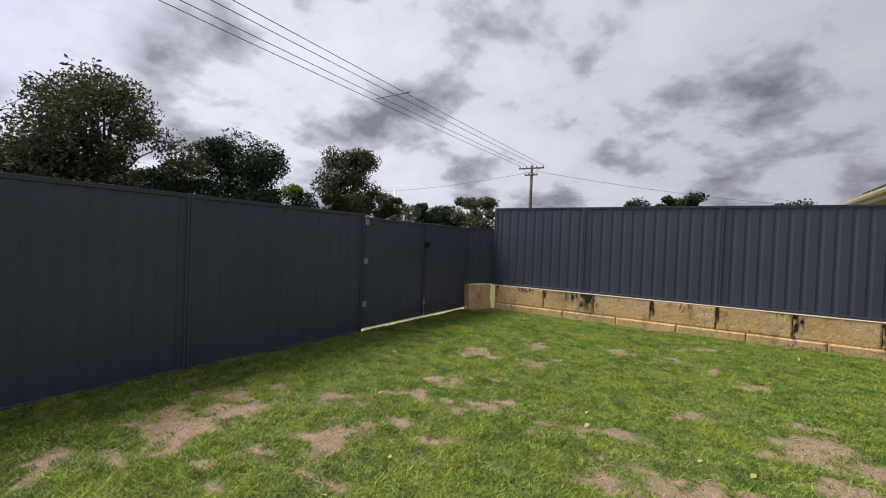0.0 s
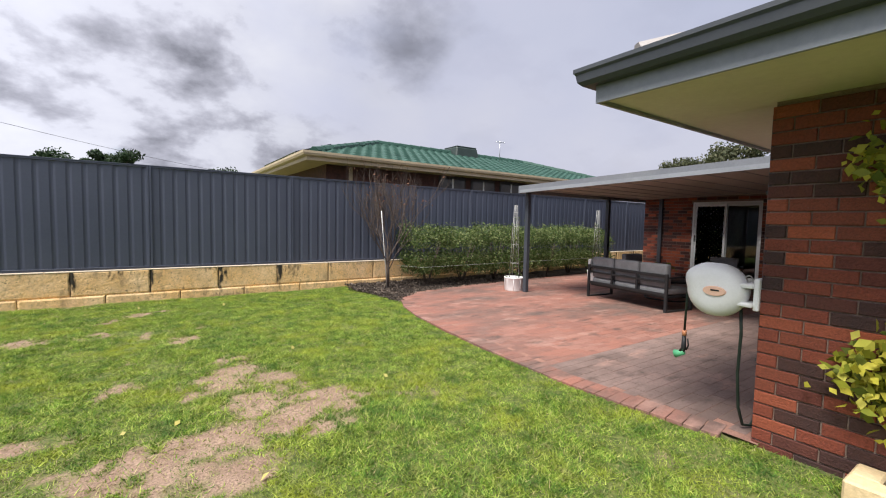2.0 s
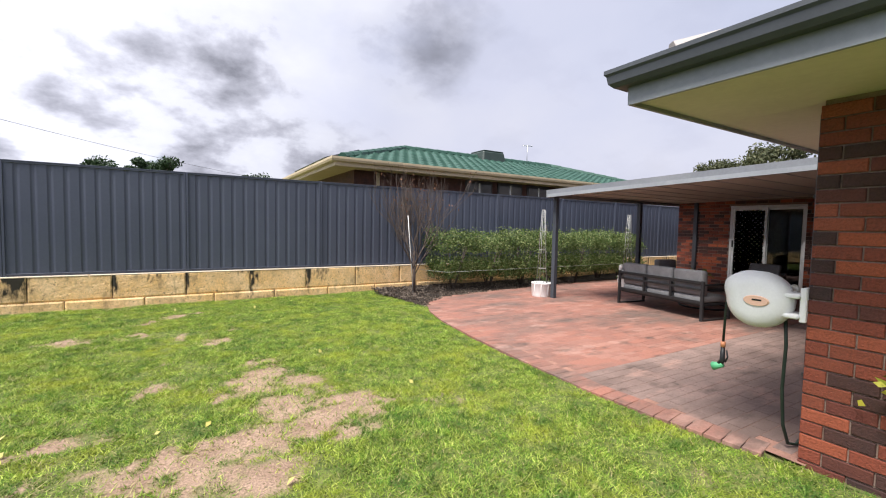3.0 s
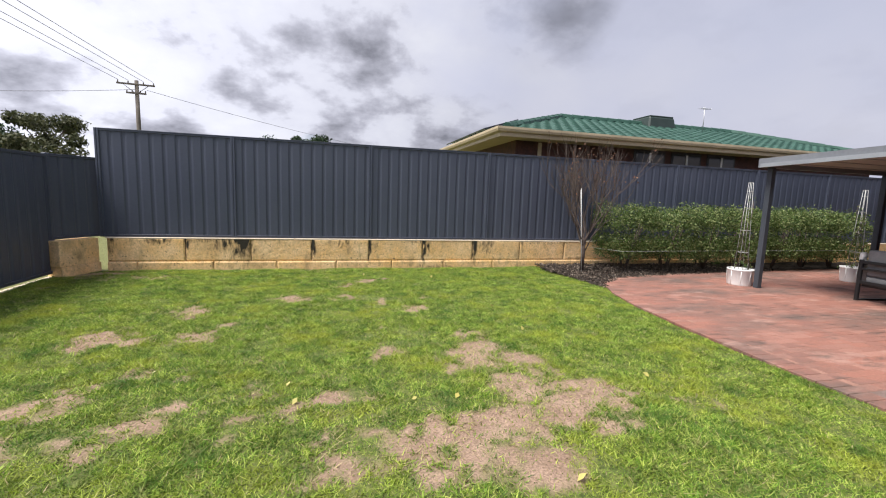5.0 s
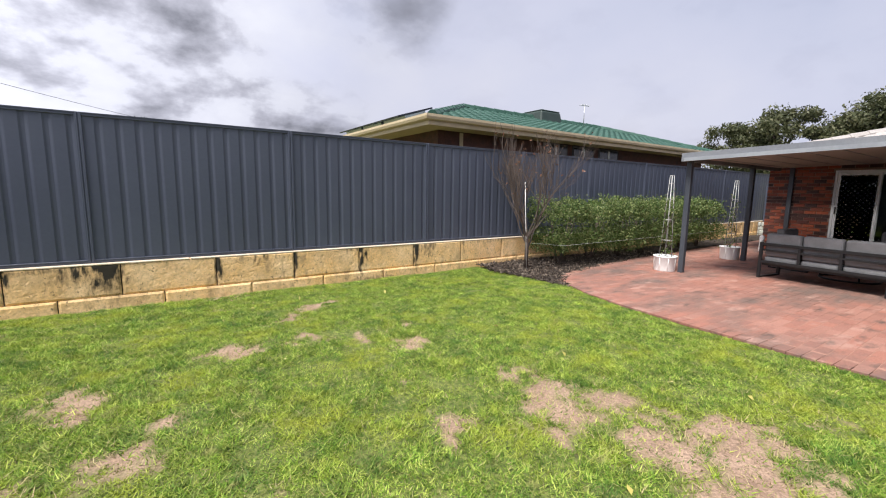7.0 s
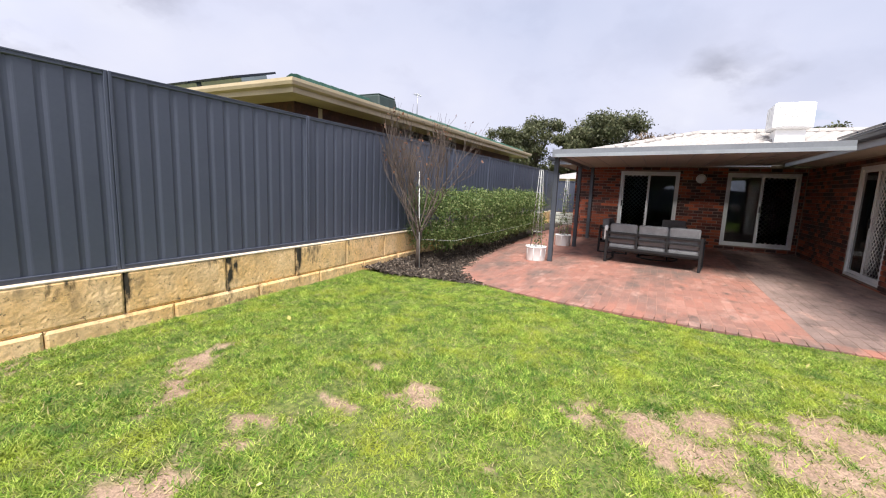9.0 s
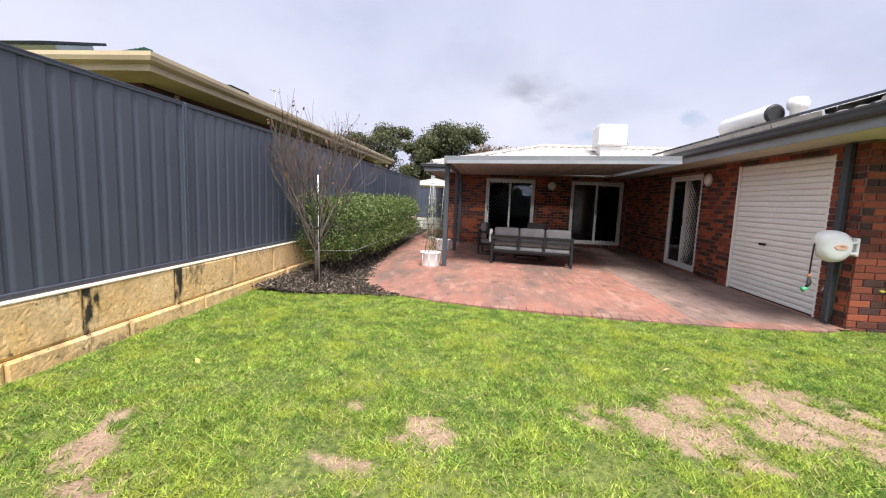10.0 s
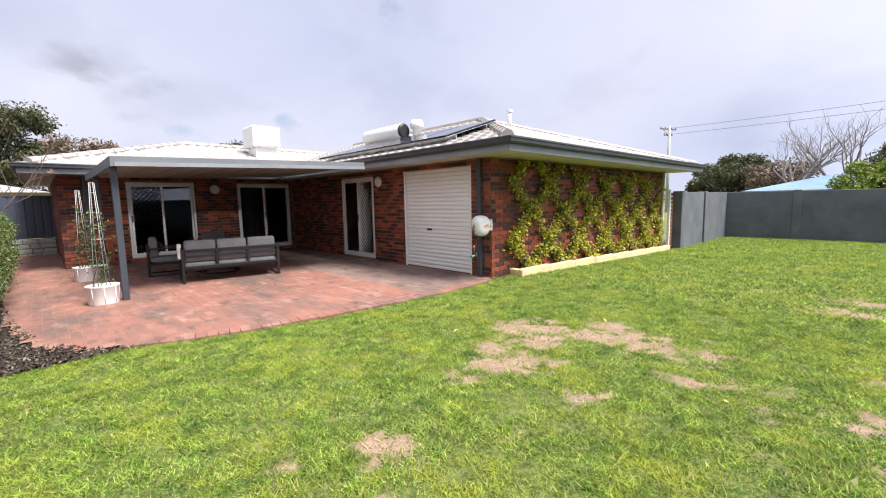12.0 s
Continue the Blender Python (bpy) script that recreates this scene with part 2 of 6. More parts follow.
SLAT = surface("red_timber", (0.16, 0.055, 0.035), (0.22, 0.08, 0.05), 0.6, 0, 5, 50, 0.2, grain=0.3)
BLUE_ROOF = surface("blue_roof_metal", (0.16, 0.25, 0.36), (0.2, 0.3, 0.42), 0.4, 0, 1, 20, 0.05, grain=0.1)


def leafy(name, a, b, c, light=0.3, scale=1.5):
    return surface(name, a, b, 0.55, 0, scale, 20, 0.0, pieces="island", piece_colours=[(0.0, a), (0.45, b), (1.0, c)], grain=0.15, through_light=light, spec=0.3)


GRASS = surface("grass_blade", (0.15, 0.26, 0.03), (0.31, 0.4, 0.045), 0.6, 0, 1.1, 7, 0.0, pieces="island", piece_colours=[(0.0, (0.03, 0.095, 0.014)), (0.5, (0.18, 0.32, 0.035)), (1.0, (0.62, 0.66, 0.17))], grain=0.5, through_light=0.3, spec=0.25, spread=(0.38, 0.62),
                stains=[((0.4, 0.43, 0.05), 1.3, 0.49, 0.74, (1, 1, 1)), ((0.035, 0.12, 0.018), 4.0, 0.5, 0.7, (1, 1, 1)), ((0.45, 0.41, 0.16), 8.0, 0.57, 0.76, (1, 1, 1))])
STRAW = leafy("dry_grass", (0.42, 0.33, 0.17), (0.5, 0.42, 0.22), (0.3, 0.3, 0.1), 0.25)
HEDGE_LEAF = leafy("hedge_leaf", (0.03, 0.062, 0.014), (0.09, 0.145, 0.032), (0.34, 0.37, 0.16))
VINE_LEAF = leafy("vine_leaf", (0.06, 0.1, 0.016), (0.36, 0.37, 0.035), (0.86, 0.74, 0.1))
GUM_LEAF = leafy("gum_leaf", (0.04, 0.052, 0.022), (0.08, 0.09, 0.042), (0.16, 0.155, 0.085), 0.25, 0.4)
DARK_LEAF = leafy("dark_leaf", (0.012, 0.03, 0.012), (0.022, 0.048, 0.018), (0.045, 0.075, 0.03), 0.15, 0.4)
BRIGHT_LEAF = leafy("bright_leaf", (0.08, 0.14, 0.02), (0.16, 0.23, 0.03), (0.28, 0.3, 0.05), 0.3, 0.4)
DRY_LEAF = leafy("dry_leaf", (0.12, 0.05, 0.03), (0.2, 0.09, 0.05), (0.28, 0.15, 0.09), 0.2)
BROWN_TWIG = leafy("brown_twigs", (0.12, 0.085, 0.06), (0.17, 0.12, 0.085), (0.22, 0.17, 0.13), 0.1, 0.4)

# ---- mesh makers ----


def add_box(bm, x0, x1, y0, y1, z0, z1, bevel=0.0):
    v = [bm.verts.new((x, y, z)) for z in (z0, z1) for y in (y0, y1) for x in (x0, x1)]
    faces = [bm.faces.new([v[i] for i in f]) for f in ((0, 2, 3, 1), (4, 5, 7, 6), (0, 1, 5, 4), (2, 6, 7, 3), (0, 4, 6, 2), (1, 3, 7, 5))]
    if bevel:
        edges = {e for f in faces for e in f.edges}
        bmesh.ops.bevel(bm, geom=list(edges), offset=bevel, segments=1, affect="EDGES", profile=0.5)
    return v


def add_tube(bm, points, radius, sides=8, cap=True):
    """A tube along points; radius is one number or one for each point."""
    pts = [Vector(p) for p in points]
    radii = radius if isinstance(radius, (list, tuple)) else [radius] * len(pts)
    rings, side = [], None
    for i, p in enumerate(pts):
        d = (pts[min(i + 1, len(pts) - 1)] - pts[max(i - 1, 0)]).normalized()
        if side is None or abs(side.dot(d)) > 0.95:
            side = d.orthogonal().normalized()
        side = (side - d * side.dot(d)).normalized()
        other = d.cross(side)
        rings.append([bm.verts.new(p + radii[i] * (math.cos(a) * side + math.sin(a) * other)) for a in (2 * math.pi * k / sides for k in range(sides))])
    for a, b in zip(rings, rings[1:]):
        for k in range(sides):
            bm.faces.new((a[k], a[(k + 1) % sides], b[(k + 1) % sides], b[k]))
    if cap:
        bm.faces.new(rings[0][::-1])
        bm.faces.new(rings[-1])


def add_lathe(bm, profile, centre, sides=20, axis="z"):
    """A turned shape: profile of (radius, height) along the axis."""
    c, rings = Vector(centre), []
    for r, h in profile:
        ring = []
        for k in range(sides):
            a = 2 * math.pi * k / sides
            u, w = r * math.cos(a), r * math.sin(a)
            ring.append(bm.verts.new(c + Vector({"z": (u, w, h), "y": (u, h, w), "x": (h, u, w)}[axis])))
        rings.append(ring)
    for a, b in zip(rings, rings[1:]):
        for k in range(sides):
            bm.faces.new((a[k], a[(k + 1) % sides], b[(k + 1) % sides], b[k]))
    for ring in (rings[0], rings[-1]):
        if (ring[0].co - ring[sides // 2].co).length > 1e-4:
            bm.faces.new(ring)
    bmesh.ops.remove_doubles(bm, verts=bm.verts[:], dist=1e-6)


def finish(bm, name, material, smooth=False):
    bmesh.ops.recalc_face_normals(bm, faces=bm.faces[:])
    me = bpy.data.meshes.new(name)
    bm.to_mesh(me)
    bm.free()
    me.materials.append(material)
    if smooth:
        me.shade_smooth()
    return me


def part(name, bm, material, parent, label="", smooth=False):
    ob = new(name, finish(bm, name, material, smooth))
    ob.parent = parent
    return tagged(ob, label)


def thing(name, label, category, at=(0, 0, 0), group="", kind="", turn=0):
    ob = new(name)
    ob.empty_display_size = 0.1
    ob.matrix_basis = pose(*at, 0, 0, turn)
    return tagged(ob, label, category, group, kind)


def box_part(name, dims, material, parent, bevel=0.003, label=""):
    bm = bmesh.new()
    add_box(bm, *dims, bevel)
    return part(name, bm, material, parent, label)


def tube_part(name, points, radius, material, parent, sides=8, label=""):
    bm = bmesh.new()
    add_tube(bm, points, radius, sides)
    return part(name, bm, material, parent, label, True)


def raw_mesh(name, verts, faces_n, material, parent=None):
    """A mesh from arrays: verts (n, 3), all faces with faces_n corners in order."""
    me = bpy.data.meshes.new(name)
    n = len(verts)
    me.vertices.add(n)
    me.vertices.foreach_set("co", np.asarray(verts, np.float32).ravel())
    me.loops.add(n)
    me.loops.foreach_set("vertex_index", np.arange(n, dtype=np.int32))
    me.polygons.add(n // faces_n)
    me.polygons.foreach_set("loop_start", np.arange(0, n, faces_n, dtype=np.int32))
    me.update(calc_edges=True)
    me.materials.append(material)
    ob = new(name, me)
    ob.parent = parent
    return ob


def grid_mesh(name, xs, ys, height, material, parent=None, keep=None):
    """A height field over xs and ys; keep(x, y) tells which cells stay."""
    X, Y = np.meshgrid(xs, ys)
    Z = height(X, Y)
    idx = np.arange(X.size).reshape(X.shape)
    q = np.stack([idx[:-1, :-1], idx[:-1, 1:], idx[1:, 1:], idx[1:, :-1]], -1).reshape(-1, 4)
    if keep is not None:
        cx, cy = (X[:-1, :-1] + X[1:, 1:]) / 2, (Y[:-1, :-1] + Y[1:, 1:]) / 2
        q = q[keep(cx, cy).ravel()]
    me = bpy.data.meshes.new(name)
    me.from_pydata(np.stack([X, Y, Z], -1).reshape(-1, 3).tolist(), [], q.tolist())
    me.materials.append(material)
    ob = new(name, me)
    ob.parent = parent
    return ob


def value_noise(x, y, scale, seed):
    """Smooth noise from 0 to 1 over arrays."""
    x, y = np.asarray(x) * scale, np.asarray(y) * scale
    table = np.random.RandomState(seed).rand(256, 256)
    xi, yi = np.floor(x).astype(int), np.floor(y).astype(int)
    fx, fy = x - xi, y - yi
    fx, fy = fx * fx * (3 - 2 * fx), fy * fy * (3 - 2 * fy)
    t = lambda a, b: table[a % 256, b % 256]
    return (t(xi, yi) * (1 - fx) + t(xi + 1, yi) * fx) * (1 - fy) + (t(xi, yi + 1) * (1 - fx) + t(xi + 1, yi + 1) * fx) * fy


def leaf_cloud(name, points, size, material, parent, seed=0, up=0.3, slim=0.5, normals=None):
    """One small four-cornered leaf at each point, turned at random (or about the given normals)."""
    r = np.random.RandomState(seed)
    p = np.asarray(points, float)
    n = len(p)
    d = r.normal(size=(n, 3)); d[:, 2] += up
    d /= np.linalg.norm(d, axis=1)[:, None]
    s = r.normal(size=(n, 3))
    if normals is not None:
        s = np.cross(normals + 0.55 * r.normal(size=(n, 3)), d)
    else:
        s = np.cross(s, d)
    s /= np.linalg.norm(s, axis=1)[:, None] + 1e-9
    L = (size * r.uniform(0.6, 1.3, n))[:, None]
    fold = np.cross(d, s) * L * 0.12
    v = np.stack([p - d * L * 0.5, p + s * L * slim * 0.5 + fold, p + d * L * 0.5, p - s * L * slim * 0.5 + fold], 1).reshape(-1, 3)
    return raw_mesh(name, v, 4, material, parent)


DRY_YELLOW = leafy("fallen_leaf", (0.5, 0.42, 0.1), (0.62, 0.56, 0.2), (0.7, 0.66, 0.4))

# ---- ground, lawn, paving ----
FENCE_Y, FENCE_X = 9.2, -4.36           # back and side fence
WALL_W, WALL_N, WALL_E = 3.93, 1.35, 12.5   # faces of the house

# bare spots: x, y and the two half-widths
PATCHES = [(1.22, 4.5, .3, .24), (.7, 4.25, .12, .14), (1.32, 3.85, .32, .18), (1.36, 3.42, .5, .24), (.65, 3.32, .42, .2), (.85, 2.95, .45, .2), (1.7, 3.05, .18, .18),
           (1.9, 3.48, .28, .08), (1.75, 3.62, .18, .18), (1.55, 4.15, .2, .16), (1.15, 4.95, .14, .1), (.45, 3.0, .22, .2), (.23, 4.61, .12, .1), (.33, 3.35, .12, .12)]
SPOTS_BACK = [(-2.28, 5.4, .22, .22), (-1.75, 6.24, .2, .2), (-1.35, 5.58, .12, .1), (-.76, 6.69, .34, .13), (.4, 7.95, .3, .13), (.12, 7.58, .2, .13), (.52, 6.57, .17, .12),
              (.88, 6.1, .17, .16), (.53, 5.42, .08, .07), (.04, 6.64, .14, .1), (1.08, 6.65, .14, .08), (-1.5, 4.42, .17, .11), (-2.0, 4.08, .1, .1), (-3.9, 8.75, .4, .16), (-3.0, 8.45, .5, .12)]
SPOTS_SIDE = [(-3.07, 1.83, .42, .2), (-2.8, 1.3, .2, .12), (-2.95, 2.36, .3, .14), (-2.02, 2.42, .28, .26), (-1.64, 2.0, .18, .14), (-2.02, 3.49, .18, .18), (-1.69, 3.0, .1, .14),
              (-3.08, .98, .14, .06), (-1.2, 2.81, .13, .12), (-.17, 3.03, .13, .1), (-2.18, 1.83, .12, .08), (-.93, -.77, .4, .3), (-.91, .32, .36, .2), (-1.36, 3.53, .16, .1), (-.28, 3.79, .14, .08), (-1.23, 3.76, .1, .09)]


def bare(x, y):
    """How bare the lawn is, 0 to 1."""
    x, y = np.asarray(x, float), np.asarray(y, float)
    wx = x + 0.4 * (value_noise(x, y, 3.3, 1) - 0.5) + 0.22 * (value_noise(x, y, 11, 5) - 0.5)
    wy = y + 0.4 * (value_noise(x, y, 3.3, 2) - 0.5) + 0.22 * (value_noise(x, y, 11, 6) - 0.5)
    f = np.zeros_like(x)
    for px, py, rx, ry in PATCHES + SPOTS_BACK + SPOTS_SIDE:
        f = np.maximum(f, 1.25 * np.exp(-(((wx - px) / rx) ** 2 + ((wy - py) / ry) ** 2) * 0.7))
    thin = 0.5 * value_noise(x, y, 1.3, 3) + 0.3 * value_noise(x, y, 5, 4) + 0.2 * value_noise(x, y, 14, 9)
    f = f + 1.5 * np.clip(thin - 0.585, 0, 1) * (1 + 1.3 * np.clip(0.8 - x, 0, 1))
    f = f * (0.3 + 0.75 * value_noise(x, y, 6.5, 8) + 0.65 * value_noise(x, y, 22, 7))
    return np.clip((f - 0.34) / 0.5, 0, 1)


def fall(y):
    """The lawn falls away along the side of the house."""
    return -0.24 * np.clip((0.7 - y) / 8.5, 0, 1)


def edge_x(y):
    """Where the lawn meets the paving and the garden bed, as x over y."""
    return np.interp(y, [1.4, 2.2, 2.8, 3.6, 4.8, 5.8, 6.5, 6.95, 7.85, 8.4, 9.2], [3.82, 3.7, 3.66, 3.69, 3.78, 3.9, 4.07, 4.27, 4.15, 3.95, 4.05])


def bed_y(x):
    """Where the paving meets the bed under the hedge, as y over x."""
    return np.interp(x, [4.2, 4.5, 5.1, 6.15, 8.0, 12.5, 20], [6.95, 7.3, 7.65, 7.87, 8.1, 8.3, 8.3])


def on_lawn(x, y):
    return np.where(y > 1.4, x < edge_x(y) + 0.025, x < np.where(y > 0.82, 3.9, np.where(y > -7.6, 3.6, 3.5))) & (x > FENCE_X) & (y < 9.06) & (y > -13.7)


def soil_material():
    m = surface("lawn_soil", (0.28, 0.185, 0.13), (0.39, 0.27, 0.195), 0.95, 0, 4, 70, 0.8, grain=0.5, stains=[((0.2, 0.14, 0.09), 20, 0.55, 0.68, (1, 1, 1))])
    tree = m.node_tree
    b = next(n for n in tree.nodes if n.type == "BSDF_PRINCIPLED")
    soil = b.inputs["Base Color"].links[0].from_socket
    att = tree.nodes.new("ShaderNodeAttribute"); att.attribute_name = "bare"
    geo = tree.nodes.new("ShaderNodeNewGeometry")
    n = tree.nodes.new("ShaderNodeTexNoise"); n.inputs["Scale"].default_value = 25; n.inputs["Detail"].default_value = 6
    tree.links.new(geo.outputs["Position"], n.inputs[0])
    thatch = ramp(tree.nodes.new("ShaderNodeValToRGB"), [(0.35, (0.06, 0.085, 0.018)), (0.65, (0.17, 0.19, 0.05))])
    tree.links.new(n.outputs[0], thatch.inputs[0])
    mix = tree.nodes.new("ShaderNodeMix"); mix.data_type = "RGBA"
    tree.links.new(att.outputs["Fac"], mix.inputs[0])
    tree.links.new(thatch.outputs[0], mix.inputs[6])
    tree.links.new(soil, mix.inputs[7])
    tree.links.new(mix.outputs[2], b.inputs["Base Color"])
    return m


def build_ground():
    xs = np.concatenate([[-1500, -200, -40], np.arange(-4.5, 4.6, 0.07), [12, 40, 200, 1500]])
    ys = np.concatenate([[-1500, -200, -40], np.arange(-14.2, 0, 0.12), np.arange(0, 9.3, 0.07), [20, 60, 300, 1500]])
    relief = lambda x, y: np.where((np.abs(x) < 6) & (y > -14.3) & (y < 9.3), 0.008 + fall(y) + 0.024 * (value_noise(x, y, 1.6, 21) - 0.5) + 0.012 * (value_noise(x, y, 9, 22) - 0.5), -0.03)
    ob = grid_mesh("ground", xs, ys, relief, soil_material())
    co = np.empty(len(ob.data.vertices) * 3, np.float32)
    ob.data.vertices.foreach_get("co", co)
    co = co.reshape(-1, 3)
    a = ob.data.attributes.new("bare", "FLOAT", "POINT")
    inside = on_lawn(co[:, 0], co[:, 1])
    a.data.foreach_set("value", np.where(inside, bare(co[:, 0], co[:, 1]), 0.15).astype(np.float32))
    ob.data.shade_smooth()
    tagged(ob, "sandy soil and thatch under a patchy back lawn", "ground", kind="structure")


build_ground()


def blades(name, label, material, count, area, seed, tall, wide, want):
    """Single grass blades, bent at random, over area (x0, x1, y0, y1), where want(x, y) says how likely they are."""
    r = np.random.RandomState(seed)
    x, y = r.uniform(area[0], area[1], count), r.uniform(area[2], area[3], count)
    ok = on_lawn(x, y) & (r.rand(count) < want(x, y))
    x, y = x[ok], y[ok]
    n = len(x)
    a, b = r.uniform(0, 2 * math.pi, n), r.uniform(0, 2 * math.pi, n)
    h = tall * r.uniform(0.4, 1.25, n) * (0.45 + 0.6 * value_noise(x, y, 2.5, 31) + 0.55 * value_noise(x, y, 9, 32))
    lean = h * r.uniform(0.4, 2.3, n)
    w = wide * r.uniform(0.7, 1.3, n)
    z = 0.008 + 0.024 * (value_noise(x, y, 1.6, 21) - 0.5) + fall(y)
    p = np.stack([x, y, z - 0.004], 1)
    s = np.stack([np.cos(a) * w, np.sin(a) * w, np.zeros(n)], 1)
    tip = p + np.stack([np.cos(b) * lean, np.sin(b) * lean, h], 1)
    v = np.stack([p - s, p + s, tip], 1).reshape(-1, 3)
    return tagged(raw_mesh(name, v, 3, material), label, "grass", kind="stuff")


lush = lambda x, y: np.clip(1.05 - 1.05 * bare(x, y) + 0.5 * np.clip(value_noise(x, y, 5, 35) - 0.68, 0, 1) * bare(x, y), 0.06, 1) * np.clip(0.2 + 1.0 * value_noise(x, y, 7, 33) + 0.5 * value_noise(x, y, 19, 34), 0.25, 1)
blades("lawn_grass", "green lawn grass with thin and yellowish spots", GRASS, 1150000, (-4.36, 4.4, 0.85, 9.1), 11, 0.026, 0.0042, lush)
blades("lawn_grass", "green lawn grass beside the house and grey wall", GRASS, 260000, (-4.36, 3.8, -13.8, 0.85), 12, 0.045, 0.0085, lush)
blades("dry_grass", "straw-coloured dead grass round the bare spots", STRAW, 160000, (-4.36, 4.4, -4, 9.1), 13, 0.03, 0.0035,
       lambda x, y: np.clip(1.4 * bare(x, y) * (1.1 - bare(x, y)) * 2.2 + 0.18, 0, 1))

r_ = np.random.RandomState(77)
fx, fy = r_.uniform(-3.5, 3.6, 34), r_.uniform(1.5, 8.5, 34)
tagged(leaf_cloud("fallen_leaves", np.stack([fx, fy, np.full(34, 0.035)], 1), 0.055, DRY_YELLOW, None, 78, up=0.0, slim=0.6, normals=np.tile([0, 0, 1.0], (34, 1))),
       "a few pale yellow fallen leaves on the lawn", "leaves", kind="stuff")
# ---- retaining wall and steel fences ----


def block_mesh(length, height, depth, seed, material):
    """A sawn limestone block with worn, slightly uneven edges."""
    r = random.Random(seed)
    bm = bmesh.new()
    v = add_box(bm, 0, length, 0, depth, 0, height)
    bmesh.ops.bevel(bm, geom=bm.edges[:], offset=0.009, segments=2, affect="EDGES", profile=0.5)
    for w in bm.verts:
        w.co += Vector([r.uniform(-0.003, 0.003) for _ in range(3)])
    return finish(bm, "block", material)


BLOCK = block_mesh(0.985, 0.4, 0.3, 1, LIME)
FOOT = block_mesh(0.985, 0.3, 0.32, 10, LIME)


def mouldy(material):
    """Adds a black mould, whose spread the mesh carries as "mould", to a stone."""
    tree = material.node_tree
    b = next(n for n in tree.nodes if n.type == "BSDF_PRINCIPLED")
    stone = b.inputs["Base Color"].links[0].from_socket
    att = tree.nodes.new("ShaderNodeAttribute"); att.attribute_name = "mould"
    geo = tree.nodes.new("ShaderNodeNewGeometry")
    squeeze = tree.nodes.new("ShaderNodeMapping"); squeeze.inputs["Scale"].default_value = (1.0, 1.0, 0.35)
    n = tree.nodes.new("ShaderNodeTexNoise"); n.inputs["Scale"].default_value = 32; n.inputs["Detail"].default_value = 8; n.inputs["Roughness"].default_value = 0.7
    tree.links.new(geo.outputs["Position"], squeeze.inputs[0])
    tree.links.new(squeeze.outputs[0], n.inputs[0])
    both = tree.nodes.new("ShaderNodeMath"); both.operation = "ADD"
    tree.links.new(att.outputs["Fac"], both.inputs[0]); tree.links.new(n.outputs[0], both.inputs[1])
    edge = ramp(tree.nodes.new("ShaderNodeValToRGB"), [(0.66, (0.0,)), (1.2, (1.0,))])
    tree.links.new(both.outputs[0], edge.inputs[0])
    mix = tree.nodes.new("ShaderNodeMix"); mix.data_type = "RGBA"
    mix.inputs[7].default_value = (0.03, 0.026, 0.018, 1)
    tree.links.new(edge.outputs[0], mix.inputs[0])
    tree.links.new(stone, mix.inputs[6])
    tree.links.new(mix.outputs[2], b.inputs["Base Color"])


mouldy(LIME)
# black runs down the wall: x, half-width, reach down from the top in metres, strength
RUNS = [(-3.8, .07, .4, .8), (-3.1, .25, .14, .6), (-2.66, .05, .42, .8), (-2.0, .36, .3, .62), (-1.78, .2, .46, .95), (-.55, .05, .45, .85), (0.02, .22, .18, .5), (.5, .045, .5, .75),
        (1.35, .3, .12, .45), (1.57, .05, .5, .9), (1.66, .03, .36, .7), (2.64, .05, .52, .9), (2.9, .2, .3, .55), (3.7, .04, .3, .5), (4.7, .04, .25, .5)]


def mould(x, z):
    """How mouldy the retaining wall is, about 0 to 1."""
    f = 0.34 * np.clip((value_noise(x, z * 0 + 3, 1.7, 81) - 0.35) * 2, 0, 1) * np.clip(1 - (0.57 - z) / 0.16, 0, 1)
    f = f + 0.4 * np.clip((value_noise(x, z * 0 + 7, 1.1, 83) - 0.45) * 2, 0, 1) * np.clip(1 - (z - 0.0) / 0.14, 0, 1)
    wob = 0.04 * (value_noise(x * 0 + 5, z, 9, 82) - 0.5)
    for cx, half, reach, strength in RUNS:
        down = np.clip((0.57 - z) / reach, 0, 2)
        f = np.maximum(f, strength * np.exp(-((x + wob - cx) / half) ** 2) * np.clip(1.3 - down, 0, 1) * (0.2 + 0.95 * value_noise(x, z * 0.3, 30, 84)))
    return f


